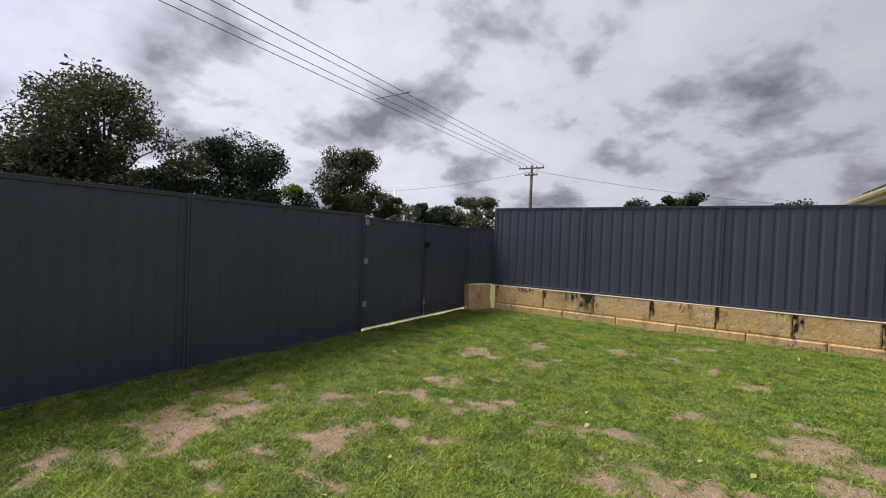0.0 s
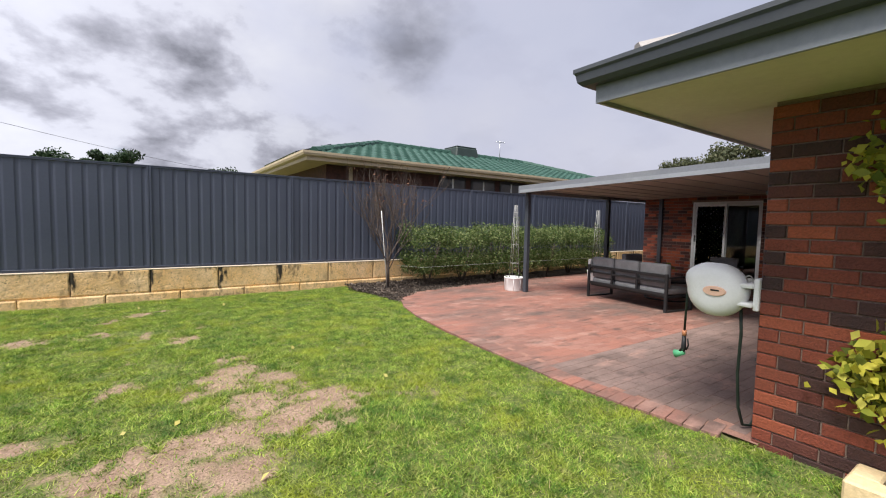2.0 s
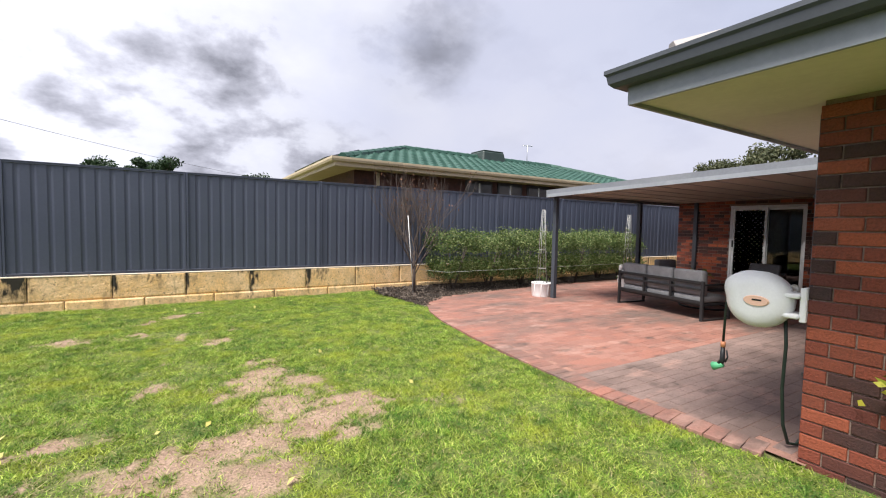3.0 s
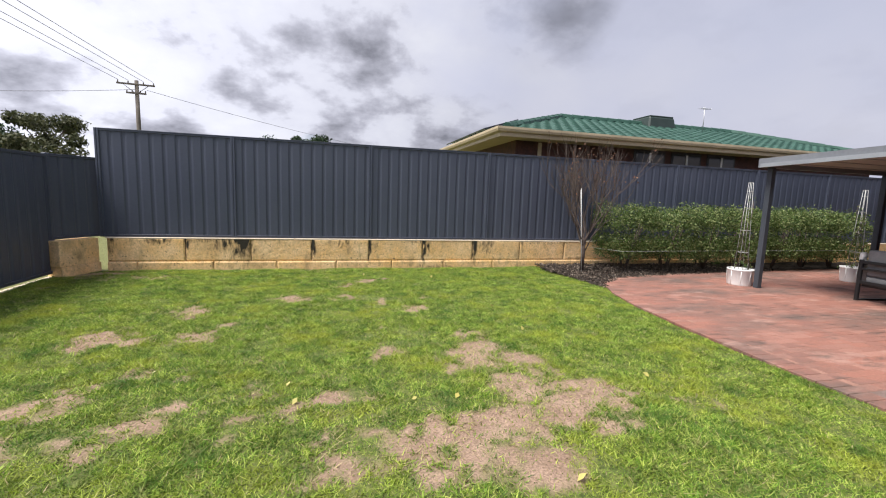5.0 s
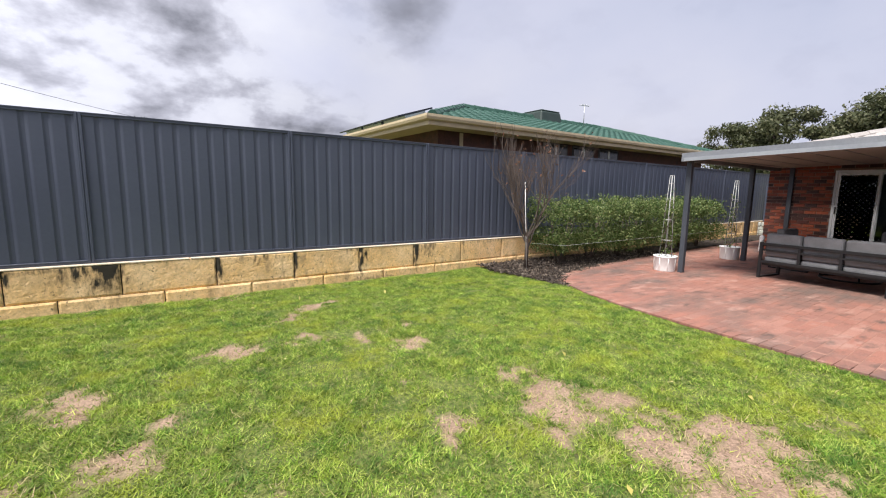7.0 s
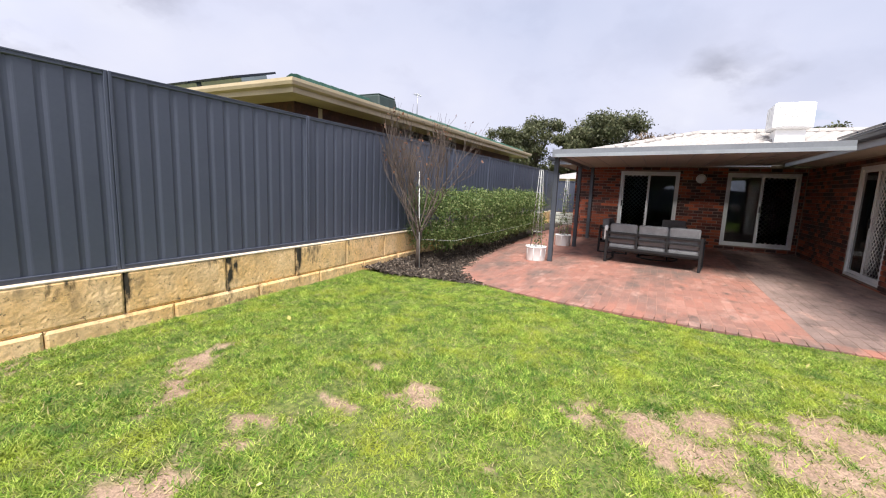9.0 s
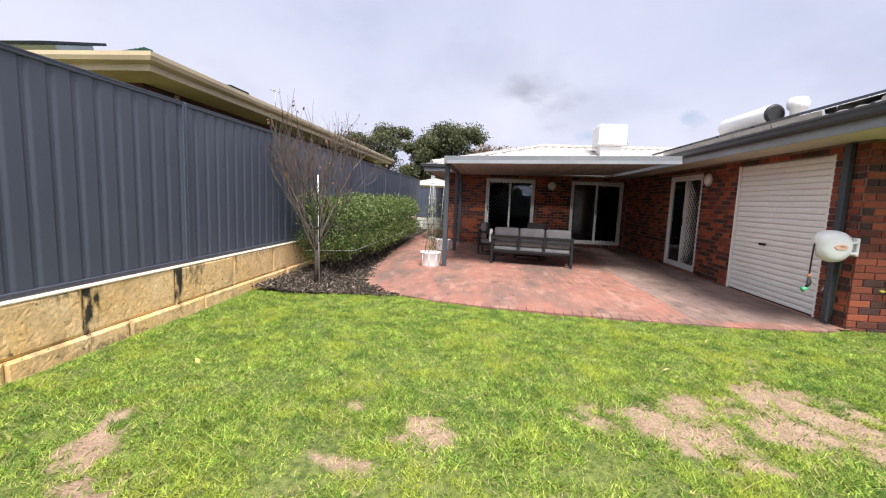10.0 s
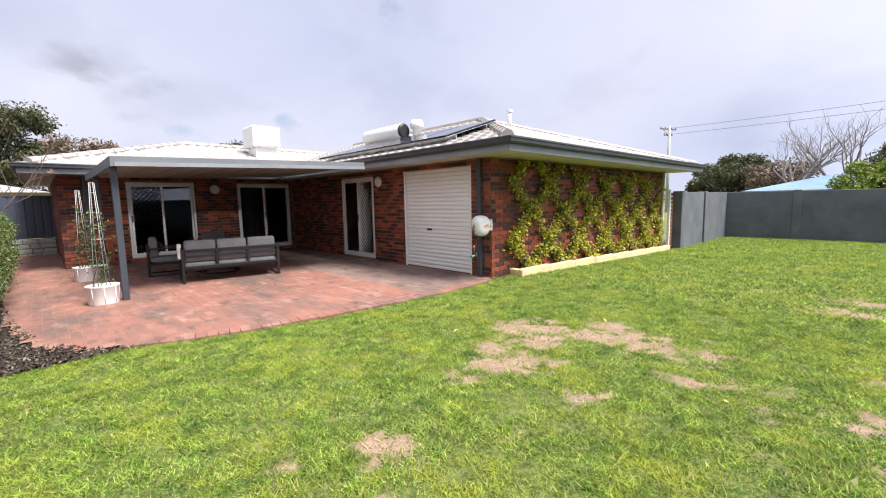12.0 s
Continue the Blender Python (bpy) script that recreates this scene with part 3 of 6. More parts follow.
def stone_face(length, height, depth, x0, y0, z0):
    """A sawn block whose worn, pitted front carries the mould of its place on the wall."""
    nx, nz = max(4, round(length / 0.025)), max(4, round(height / 0.025))
    X, Z = np.meshgrid(np.linspace(0, length, nx + 1), np.linspace(0, height, nz + 1))
    rim = np.minimum(np.minimum(X, length - X), np.minimum(Z, height - Z))
    Y = 0.012 * np.clip(1 - rim / 0.02, 0, 1) ** 2 + 0.004 * value_noise(X + x0, Z + z0, 9, 85) + 0.012 * np.clip(value_noise(X + x0, Z + z0, 34, 86) - 0.7, 0, 1)
    verts = np.stack([X, Y, Z], -1).reshape(-1, 3).tolist()
    idx = np.arange(X.size).reshape(X.shape)
    faces = np.stack([idx[:-1, :-1], idx[:-1, 1:], idx[1:, 1:], idx[1:, :-1]], -1).reshape(-1, 4).tolist()
    loop = idx[0, :].tolist() + idx[1:, -1].tolist() + idx[-1, -2::-1].tolist() + idx[-2:0:-1, 0].tolist()
    n, base = len(loop), len(verts)
    verts += [(verts[k][0], depth, verts[k][2]) for k in loop]
    faces += [(loop[(k + 1) % n], loop[k], base + k, base + (k + 1) % n) for k in range(n)]
    faces.append([base + k for k in range(n)])
    me = bpy.data.meshes.new("block")
    me.from_pydata(verts, [], faces)
    me.materials.append(LIME)
    v = np.array(verts)
    me.attributes.new("mould", "FLOAT", "POINT").data.foreach_set("value", mould(v[:, 0] + x0, v[:, 2] + z0).astype(np.float32))
    return me


def build_retaining_wall():
    wall = thing("retaining_wall", "weathered cream limestone block retaining wall with black stains", "retaining wall", (0, 0, 0), kind="structure")
    joints = [-3.84] + [-2.67 + 1.055 * k for k in range(25)]
    for row, (name, z, height, y) in enumerate((("block", 0.165, 0.4, 9.10), ("footing_block", -0.14, 0.3, 9.083))):
        cuts = joints if row == 0 else [-3.84] + [q + 0.44 for q in joints[:-1]]
        for i, (p, q) in enumerate(zip(cuts, cuts[1:])):
            ob = new(name, stone_face(q - p - 0.012, height, 0.28, p, y, z) if p < 6 else (BLOCK if row == 0 else FOOT))
            ob.parent = wall
            ob.location = (p + 0.006, y + 0.004 * ((i * 7) % 3), z)
    # the return beside the gate
    for name, mesh, z, off in (("block", BLOCK, 0.165, 0.0), ("footing_block", FOOT, -0.14, 0.02)):
        ob = new(name, mesh)
        ob.parent = wall
        ob.matrix_basis = pose(-4.2 + off, 8.52, z, 0, 0, 68) @ Matrix.Diagonal((0.66, 0.8, 1, 1))
    bm = bmesh.new()
    add_box(bm, -3.8, 22.4, 9.13, 9.38, -0.1, 0.555)
    part("core", bm, MULCH, wall, "dark stained joint filling")
    for i in range(9):
        bm = bmesh.new()
        add_box(bm, -3.86 + i * 3.0, -0.872 + i * 3.0, 9.104, 9.30, 0.556, 0.576, 0.006)
        part("cap", bm, LIME_CLEAN, wall, "pale clean limestone top")


build_retaining_wall()


def sheet_mesh(width, height):
    """A ribbed steel sheet, along x, with its ribs upright."""
    bm = bmesh.new()
    count = max(3, round(width / 0.2))
    prof, pitch = [], width / count
    for i in range(count):
        x = i * pitch
        prof += [(x, 0.0), (x + pitch * 0.56, 0.0), (x + pitch * 0.66, 0.01), (x + pitch * 0.72, 0.012), (x + pitch * 0.82, 0.012), (x + pitch * 0.94, 0.002)]
    prof.append((width, 0.0))
    loop = prof + [(x, y + 0.004) for x, y in reversed(prof)]
    lo, hi = [[bm.verts.new((x, y, z)) for x, y in loop] for z in (0.0, height)]
    n = len(prof)
    for i in range(len(loop)):
        k = (i + 1) % len(loop)
        bm.faces.new((lo[i], lo[k], hi[k], hi[i]))
    for i in range(n - 1):
        for row in (lo, hi):
            bm.faces.new((row[i], row[i + 1], row[2 * n - 2 - i], row[2 * n - 1 - i]))
    return finish(bm, "sheet", STEEL)


def post_mesh(height):
    """A post of two back-to-back channels with a groove down its face."""
    bm = bmesh.new()
    for x0, x1 in ((-0.034, -0.004), (0.004, 0.034)):
        add_box(bm, x0, x1, -0.03, 0.03, 0, height, 0.004)
    add_box(bm, -0.004, 0.004, -0.02, 0.02, 0, height)
    return finish(bm, "post", STEEL)


def rail_mesh(width, height=0.045, depth=0.05):
    bm = bmesh.new()
    add_box(bm, 0, width, -depth / 2, depth / 2, 0, height, 0.006)
    add_box(bm, 0, width, -depth / 2 - 0.006, -depth / 2 + 0.001, height - 0.012, height - 0.002)
    return finish(bm, "rail", STEEL)


def child(name, mesh, parent, m):
    ob = new(name, mesh)
    ob.parent = parent
    ob.matrix_basis = m
    return ob


def fence_run(fence, start, turn, spans, z0, height):
    """Panels one after another along a line: posts, top and bottom rails and a ribbed sheet in each span."""
    sheets = {}
    x = 0.0
    base = pose(start[0], start[1], z0, 0, 0, turn)
    pm = post_mesh(height)
    for w in spans:
        if w not in sheets:
            sheets[w] = (sheet_mesh(w - 0.06, height - 0.07), rail_mesh(w - 0.06))
        child("post", pm, fence, base @ pose(x, 0, 0))
        child("sheet", sheets[w][0], fence, base @ pose(x + 0.03, -0.012, 0.035))
        child("top_rail", sheets[w][1], fence, base @ pose(x + 0.03, 0, height - 0.045))
        child("bottom_rail", sheets[w][1], fence, base @ pose(x + 0.03, 0, 0.0))
        x += w
    child("post", pm, fence, base @ pose(x, 0, 0))


back = thing("steel_fence", "charcoal ribbed steel fence on top of the limestone wall", "fence")
fence_run(back, (-3.92, FENCE_Y), 0, [2.03, 2.4, 2.4, 2.4, 2.28] + [2.4] * 5, 0.575, 1.79)

side = thing("steel_fence", "charcoal ribbed steel fence standing on the lawn", "fence")
fence_run(side, (FENCE_X, -13.6), 90, [2.06] + [2.4] * 5 + [2.06, 2.66], -0.01, 1.92)
corner = thing("steel_fence", "short charcoal steel fence piece beside the gate", "fence")
fence_run(corner, (FENCE_X, 8.66), 62, [0.86], 0.575, 1.31)


def build_gate():
    gate = thing("double_gate", "charcoal ribbed steel double gate, closed", "gate")
    base = pose(FENCE_X, 5.24, 0.06, 0, 0, 90)
    for i, w in enumerate((1.7, 1.72)):
        x = i * 1.72
        leaf = part("leaf", bmesh.new(), STEEL, gate)
        leaf.data = sheet_mesh(w - 0.07, 1.72)
        leaf.matrix_basis = base @ pose(x + 0.035, -0.012, 0.04)
        rm, sm = rail_mesh(w - 0.02), rail_mesh(1.8)
        for z in (0.0, 1.76):
            child("rail", rm, leaf, leaf.matrix_basis.inverted() @ base @ pose(x + 0.01, 0, z))
        for xx in (0.03, w - 0.0):
            child("stile", sm, leaf, leaf.matrix_basis.inverted() @ base @ pose(x + xx, 0, 0, 0, -90, 0))
    for z in (0.35, 1.05, 1.68):
        bm = bmesh.new()
        add_box(bm, -0.03, 0.05, -0.045, -0.03, z, z + 0.09, 0.003)
        add_tube(bm, [(0.005, -0.048, z - 0.004), (0.005, -0.048, z + 0.094)], 0.008)
        part("hinge", bm, CHROME, gate).matrix_basis = base
    bm = bmesh.new()
    add_box(bm, 1.66, 1.75, -0.075, -0.028, 1.33, 1.45, 0.01)
    add_tube(bm, [(1.70, -0.08, 1.36), (1.70, -0.11, 1.36), (1.70, -0.11, 1.43)], 0.008)
    part("latch", bm, BLACK, gate, "black latch box").matrix_basis = base
    bm = bmesh.new()
    add_tube(bm, [(1.68, -0.045, 0.0), (1.68, -0.045, 0.36), (1.65, -0.06, 0.36)], 0.007)
    add_box(bm, 1.65, 1.71, -0.05, -0.03, 0.22, 0.27, 0.003)
    part("drop_bolt", bm, CHROME, gate).matrix_basis = base
    bm = bmesh.new()
    add_box(bm, FENCE_X - 0.06, FENCE_X + 0.035, 5.2, 8.62, -0.05, 0.012, 0.006)
    tagged(new("gate_sill", finish(bm, "gate_sill", LIME_CLEAN)), "narrow pale limestone edging under the gate", "edging", kind="structure")
    child("post", post_mesh(1.87), gate, pose(FENCE_X, 8.66, 0.02, 0, 0, 90))


build_gate()


def build_grey_wall():
    wall = thing("wall_south", "grey rendered boundary wall with piers", "wall", kind="structure")
    box_part("panel", (3.52, 3.72, -13.95, -7.98, -0.4, 1.66), RENDER_GREY, wall, 0.01)
    box_part("panel", (-4.5, 3.52, -13.95, -13.75, -0.4, 1.66), RENDER_GREY, wall, 0.01)
    for y in (-7.98, -10.6):
        box_part("pier", (3.46, 3.76, y - 0.13, y + 0.13, -0.4, 1.7), RENDER_GREY, wall, 0.01)
    for x in (1.2, -1.6, -3.9):
        box_part("pier", (x - 0.13, x + 0.13, -13.97, -13.71, -0.4, 1.7), RENDER_GREY, wall, 0.01)


build_grey_wall()

# ---- the house: walls ----
WALL_TOP = 2.33


def wall_slab(name, label, axis, fixed, thick, a0, a1, openings, material=MORTAR):
    """A wall along x or y with rectangular openings (a0, a1, z0, z1); fixed is its outer mortar face."""
    wall = thing(name, label, "wall", kind="structure")
    cuts = sorted({a0, a1, *(o[0] for o in openings), *(o[1] for o in openings)})
    for p, q in zip(cuts, cuts[1:]):
        spans = [(-0.4, WALL_TOP)]
        for o in openings:
            if o[0] <= p + 1e-6 and o[1] >= q - 1e-6:
                spans = [(lo, hi) for lo, hi in ((-0.4, o[2]), (o[3], WALL_TOP)) if hi - lo > 0.005]
        for lo, hi in spans:
            d = (p, q, *sorted((fixed, fixed + thick)), lo, hi) if axis == "x" else (*sorted((fixed, fixed + thick)), p, q, lo, hi)
            box_part("backing", d, material, wall, 0)
    return wall


ROLLER_OPEN = (4.45, 6.57, -0.1, 2.2)
SIDE_DOOR = (7.8, 9.36, 0.08, 2.16)
DOOR_A = (4.25, 5.83, 0.16, 2.16)
DOOR_B = (1.47, 3.09, 0.16, 2.16)
west = wall_slab("wall_west", "red and brown brick house wall behind a climber", "y", WALL_W + 0.014, 0.11, -7.4, WALL_N - 0.014, [])
north = wall_slab("wall_north", "red and brown brick house wall with a roller door", "x", WALL_N - 0.014, -0.2, WALL_W + 0.126, WALL_E + 0.2, [ROLLER_OPEN, SIDE_DOOR])
east = wall_slab("wall_east", "red and brown brick house wall with sliding doors", "y", WALL_E + 0.014, 0.2, WALL_N - 0.014, 7.17 - 0.014, [DOOR_A, DOOR_B])
flank = wall_slab("wall_flank", "red and brown brick house wall along the side path", "x", 7.17 - 0.014, -0.2, WALL_E + 0.214, 19.4, [])
wall_slab("wall_rear", "plain rear house wall", "y", 19.2, 0.2, -7.4, 7.17, [], INNER)
wall_slab("wall_far", "plain far house wall", "x", -7.4, -0.2, WALL_W + 0.014, 19.4, [], INNER)
bm = bmesh.new()
add_box(bm, WALL_W + 0.15, 19.1, -7.3, WALL_N - 0.25, -0.02, 0.06)
add_box(bm, WALL_E + 0.22, 19.1, WALL_N - 0.25, 6.9, -0.02, 0.06)
tagged(new("floor", finish(bm, "floor", INNER)), "plain floor inside the house", "floor", kind="structure")
bm = bmesh.new()
add_box(bm, WALL_W + 0.15, 19.1, -7.3, WALL_N - 0.25, 2.29, 2.34)
add_box(bm, WALL_E + 0.22, 19.1, WALL_N - 0.25, 6.9, 2.29, 2.34)
tagged(new("ceiling", finish(bm, "ceiling", INNER)), "plain ceiling inside the house", "ceiling", kind="structure")
# an unseen partition, added to keep the garage and the rooms dark
box = bmesh.new()
add_box(box, 7.3, 7.4, -7.3, 1.1, 0.06, 2.29)
tagged(new("wall_inner", finish(box, "wall_inner", INNER)), "unseen partition added inside the house to keep it dark", "wall", kind="structure")

# ---- the house: eaves, gutters, roof ----
GX, GY = 2.88, 2.13                     # outer corner of the gutter
EAVE = 2.515


def strip(bm, path, profile):
    """Sweeps a profile of (outwards, z) round a path of (x, y, outward x, outward y)."""
    rings = [[bm.verts.new((x + ox * o, y + oy * o, z)) for o, z in profile] for x, y, ox, oy in path]
    n = len(profile)
    for a, b in zip(rings, rings[1:]):
        for k in range(n):
            bm.faces.new((a[k], a[(k + 1) % n], b[(k + 1) % n], b[k]))
    bm.faces.new(rings[0]); bm.faces.new(rings[-1])


GUTTER_PROFILE = [(0.0, EAVE - 0.005), (0.0, EAVE - 0.03), (-0.012, EAVE - 0.045), (-0.02, EAVE - 0.09), (-0.045, EAVE - 0.115), (-0.105, EAVE - 0.115), (-0.105, EAVE - 0.02), (-0.02, EAVE - 0.02), (-0.02, EAVE - 0.005)]
FASCIA_PROFILE = [(-0.107, EAVE - 0.04), (-0.107, EAVE - 0.225), (-0.13, EAVE - 0.225), (-0.13, EAVE - 0.04)]
GARAGE_PATH = [(GX, -8.25, -1, -1), (GX, GY, -1, 1), (11.75, GY, 0, 1)]
ROOMS_PATH = [(11.62, 2.3, -1, 0), (11.62, 7.9, -1, 1), (20.0, 7.9, 0, 1)]


def build_eaves(name, label, path, soffits):
    eaves = thing(name, label, "eaves", kind="structure")
    for pname, prof, mt in (("gutter", GUTTER_PROFILE, GUTTER), ("fascia", FASCIA_PROFILE, FASCIA)):
        bm = bmesh.new()
        strip(bm, path, prof)
        part(pname, bm, mt, eaves)
    for d in soffits:
        box_part("soffit", d, SOFFIT, eaves, 0, "cream painted eave lining")
    return eaves


low = EAVE - 0.2
build_eaves("eaves_garage", "charcoal gutter and grey fascia round wide cream eaves", GARAGE_PATH,
            [(GX + 0.13, WALL_W + 0.1, -8.12, GY - 0.13, low, low + 0.012), (WALL_W + 0.102, 11.72, WALL_N - 0.1, GY - 0.13, low, low + 0.012)])
build_eaves("eaves_rooms", "charcoal gutter and grey fascia over the rear wing", ROOMS_PATH,
            [(11.75, WALL_E + 0.1, 2.02, 7.77, low, low + 0.012), (WALL_E + 0.102, 19.8, 7.07, 7.77, low, low + 0.012)])


def tile_relief(d, u):
    """Courses of roll tiles: d runs up the slope, u along the eave."""
    course = d / 0.32
    roll = np.abs(np.sin(np.pi * (u / 0.3 + 0.5 * (np.floor(course) % 2))))
    return 0.05 * (1 - (course - np.floor(course))) + 0.055 * roll


def hip(x, y, x0, x1, y0, y1, slope):
    """Height over the eaves and tile relief of a hipped roof over a rectangle."""
    dx, dy = np.minimum(x - x0, x1 - x), np.minimum(y - y0, y1 - y)
    d = np.minimum(dx, dy)
    return slope * d + tile_relief(d, np.where(dx < dy, y, x)), d


def house_roof(x, y):
    a, da = hip(x, y, GX + 0.03, 20.0, -8.2, GY - 0.03, 0.315)
    b, db = hip(x, y, 11.65, 20.0, -8.2, 7.87, 0.285)
    return EAVE - 0.1 + np.maximum(a, b)


def in_house(x, y):
    return (x > GX + 0.03) & (y > -8.2) & (y < np.where(x > 11.65, 7.87, GY - 0.03))


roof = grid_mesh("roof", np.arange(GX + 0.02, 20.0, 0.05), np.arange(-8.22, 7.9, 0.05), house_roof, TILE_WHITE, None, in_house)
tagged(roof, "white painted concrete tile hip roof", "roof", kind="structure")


def ridge_caps(name, label, lines, material):
    caps = thing(name, label, "ridge tiles", kind="structure")
    for a, b in lines:
        a, b = Vector(a), Vector(b)
        n = max(1, int((b - a).length / 0.4))
        for i in range(1 if abs(a.z - b.z) > 0.5 else 0, n):
            p, q = (a.lerp(b, u / n) - Vector((0, 0, 0.05)) for u in (i, i + 1.08))
            bm = bmesh.new()
            add_tube(bm, [p, q], [0.11, 0.095], 8)
            part("ridge_tile", bm, material, caps)


APEX = 5.15
RA, RB = EAVE + 0.315 * APEX, EAVE + 0.285 * 4.17
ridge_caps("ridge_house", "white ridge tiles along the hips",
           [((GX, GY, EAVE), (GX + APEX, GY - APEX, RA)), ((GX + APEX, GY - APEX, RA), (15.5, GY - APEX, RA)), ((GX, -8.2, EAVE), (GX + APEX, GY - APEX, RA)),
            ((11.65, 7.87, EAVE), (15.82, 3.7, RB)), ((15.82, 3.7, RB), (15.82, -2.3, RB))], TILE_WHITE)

# ---- patio roof ----


def build_patio():
    roof_ = thing("patio_roof", "flat grey patio roof with a cream underside", "patio roof")
    x0, x1, y0, y1 = 6.87, 11.6, 2.2, 6.68
    zt = lambda y: 2.395 + (2.275 - 2.395) * (y - y0) / (y1 - y0)
    def slab(name, xa, xb, ya, yb, top, bottom, mt, label=""):
        bm = bmesh.new()
        v = add_box(bm, xa, xb, ya, yb, 0, 1)
        for w in bm.verts:
            w.co.z = zt(w.co.y) + (top if w.co.z > 0.5 else bottom)
        return part(name, bm, mt, roof_, label)
    slab("deck", x0 + 0.05, x1, y0, y1 - 0.05, -0.03, -0.075, DECK, "cream steel decking")
    slab("front_edge", x0, x0 + 0.05, y0, y1 - 0.05, 0.0, -0.085, PATIO_EDGE)
    slab("front_lip", x0 - 0.02, x0 + 0.05, y0, y1 - 0.05, -0.087, -0.15, FASCIA, "pale grey lower lip")
    slab("side_edge", x0, x1, y1 - 0.05, y1, 0.0, -0.15, PATIO_EDGE)
    for i in range(10):
        y = y0 + 0.2 + i * 0.45
        slab("seam", x0 + 0.06, x1, y, y + 0.012, -0.0755, -0.083, FASCIA)
    for x in (7.11, 9.92):
        post = thing("patio_post", "charcoal square steel patio post", "post", (x, 6.625, 0.02), "patio posts")
        box_part("shaft", (-0.045, 0.045, -0.045, 0.045, 0.012, 2.12), STEEL_DARK, post, 0.006)
        box_part("base_plate", (-0.08, 0.08, -0.08, 0.08, 0, 0.012), STEEL_DARK, post, 0.002)


build_patio()


# ---- neighbouring house ----
def build_neighbour():
    house = thing("neighbour_house", "brown brick house with a green tiled hip roof behind the fence", "house")
    nx0, nx1, ny0, ny1, ez = 3.4, 17.0, 9.97, 16.9, 3.05
    box_part("wall", (nx0 + 0.75, nx1 - 0.6, ny0 + 0.75, ny1 - 0.6, 0, ez - 0.12), BRICK_PLAIN, house, 0)
    h = lambda x, y: ez - 0.095 + hip(x, y, nx0, nx1, ny0, ny1, 0.315)[0]
    ob = grid_mesh("roof", np.arange(nx0, nx1 + 0.01, 0.0375), np.arange(ny0, ny1 + 0.01, 0.04), h, TILE_GREEN, house)
    path = [(nx0, ny1, -1, 0), (nx0, ny0, -1, -1), (nx1, ny0, 1, -1), (nx1, ny1, 1, 0)]
    bm = bmesh.new()
    strip(bm, path, [(0.05, ez), (0.05, ez - 0.05), (0.03, ez - 0.1), (-0.06, ez - 0.12), (-0.06, ez - 0.02), (0.03, ez - 0.02)])
    part("gutter", bm, CREAM, house)
    bm = bmesh.new()
    strip(bm, path, [(-0.062, ez - 0.03), (-0.062, ez - 0.2), (-0.085, ez - 0.2), (-0.085, ez - 0.03)])
    part("fascia", bm, CREAM, house)
    box_part("soffit", (nx0 + 0.085, nx1 - 0.085, ny0 + 0.085, ny0 + 0.75, ez - 0.17, ez - 0.155), CREAM, house, 0)
    box_part("soffit", (nx0 + 0.085, nx0 + 0.75, ny0 + 0.752, ny1 - 0.6, ez - 0.17, ez - 0.155), CREAM, house, 0)
    for x in (4.75, 7.55, 8.75, 9.95):
        win = box_part("window", (x, x + 1.0 if x > 5 else x + 0.1, ny0 + 0.735, ny0 + 0.76, 1.5, ez - 0.19), CREAM if x < 5 else BLACK, house, 0.003)
        if x > 5:
            box_part("pane", (x + 0.06, x + 0.94, ny0 + 0.725, ny0 + 0.734, 1.56, ez - 0.25), SOLAR, win, 0.002)
            box_part("frame", (x + 0.47, x + 0.53, ny0 + 0.715, ny0 + 0.7245, 1.56, ez - 0.25), ALU, win, 0.002)
    lines = [((nx0, ny0, ez), (nx0 + 3.41, ny0 + 3.41, ez + 1.09)), ((nx1, ny0, ez), (nx1 - 3.41, ny0 + 3.41, ez + 1.09)), ((nx0 + 3.41, ny0 + 3.41, ez + 1.09), (nx1 - 3.41, ny0 + 3.41, ez + 1.09))]
    for a, b in lines:
        a, b = Vector(a), Vector(b)
        n = int((b - a).length / 0.42)
        for i in range(1 if abs(a.z - b.z) > 0.5 else 0, n):
            bm = bmesh.new()
            add_tube(bm, [a.lerp(b, u / n) - Vector((0, 0, 0.06)) for u in (i, i + 1.08)], [0.12, 0.105], 8)
            part("ridge_tile", bm, TILE_GREEN, house)
    cool = thing("evaporative_cooler", "dark green evaporative cooler on the green roof", "cooler", (10.3, 13.4, ez + 0.62))
    bm = bmesh.new()
    v = add_box(bm, -0.55, 0.55, -0.5, 0.5, 0.2, 0.62, 0.05)
    for w in bm.verts:
        if w.co.z > 0.4:
            w.co.x *= 0.9; w.co.y *= 0.9
    part("housing", bm, GREEN_DARK, cool)
    box_part("base", (-0.42, 0.42, -0.42, 0.42, -0.05, 0.2), GREEN_DARK, cool, 0.01)
    box_part("lid", (-0.46, 0.46, -0.42, 0.42, 0.62, 0.66), GREEN_DARK, cool, 0.015)
    array = thing("solar_array", "black solar panels on the green tiled roof", "solar array", (nx0 + 0.5, 0, ez + 0.15))
    tilt = pose(0, 0, 0, 0, -math.degrees(math.atan(0.315)), 0)
    for ya in (11.7, 13.0, 14.3):
        pn = box_part("panel", (-0.2, 0.8, ya, ya + 1.24, 0.10, 0.14), SOLAR, array, 0.004)
        pn.matrix_basis = tilt
        box_part("mount", (0.0, 0.6, ya + 0.05, ya + 1.2, -0.05, 0.099), CHROME, pn, 0.004)
    ant = thing("antenna", "thin metal television antenna on the green roof", "antenna", (11.6, 12.6, ez + 0.75))
    tube_part("mast", [(0, 0, 0), (0, 0, 0.85)], 0.015, CHROME, ant, 6)
    tube_part("boom", [(-0.2, 0, 0.8), (0.25, 0, 0.8)], 0.01, CHROME, ant, 6)
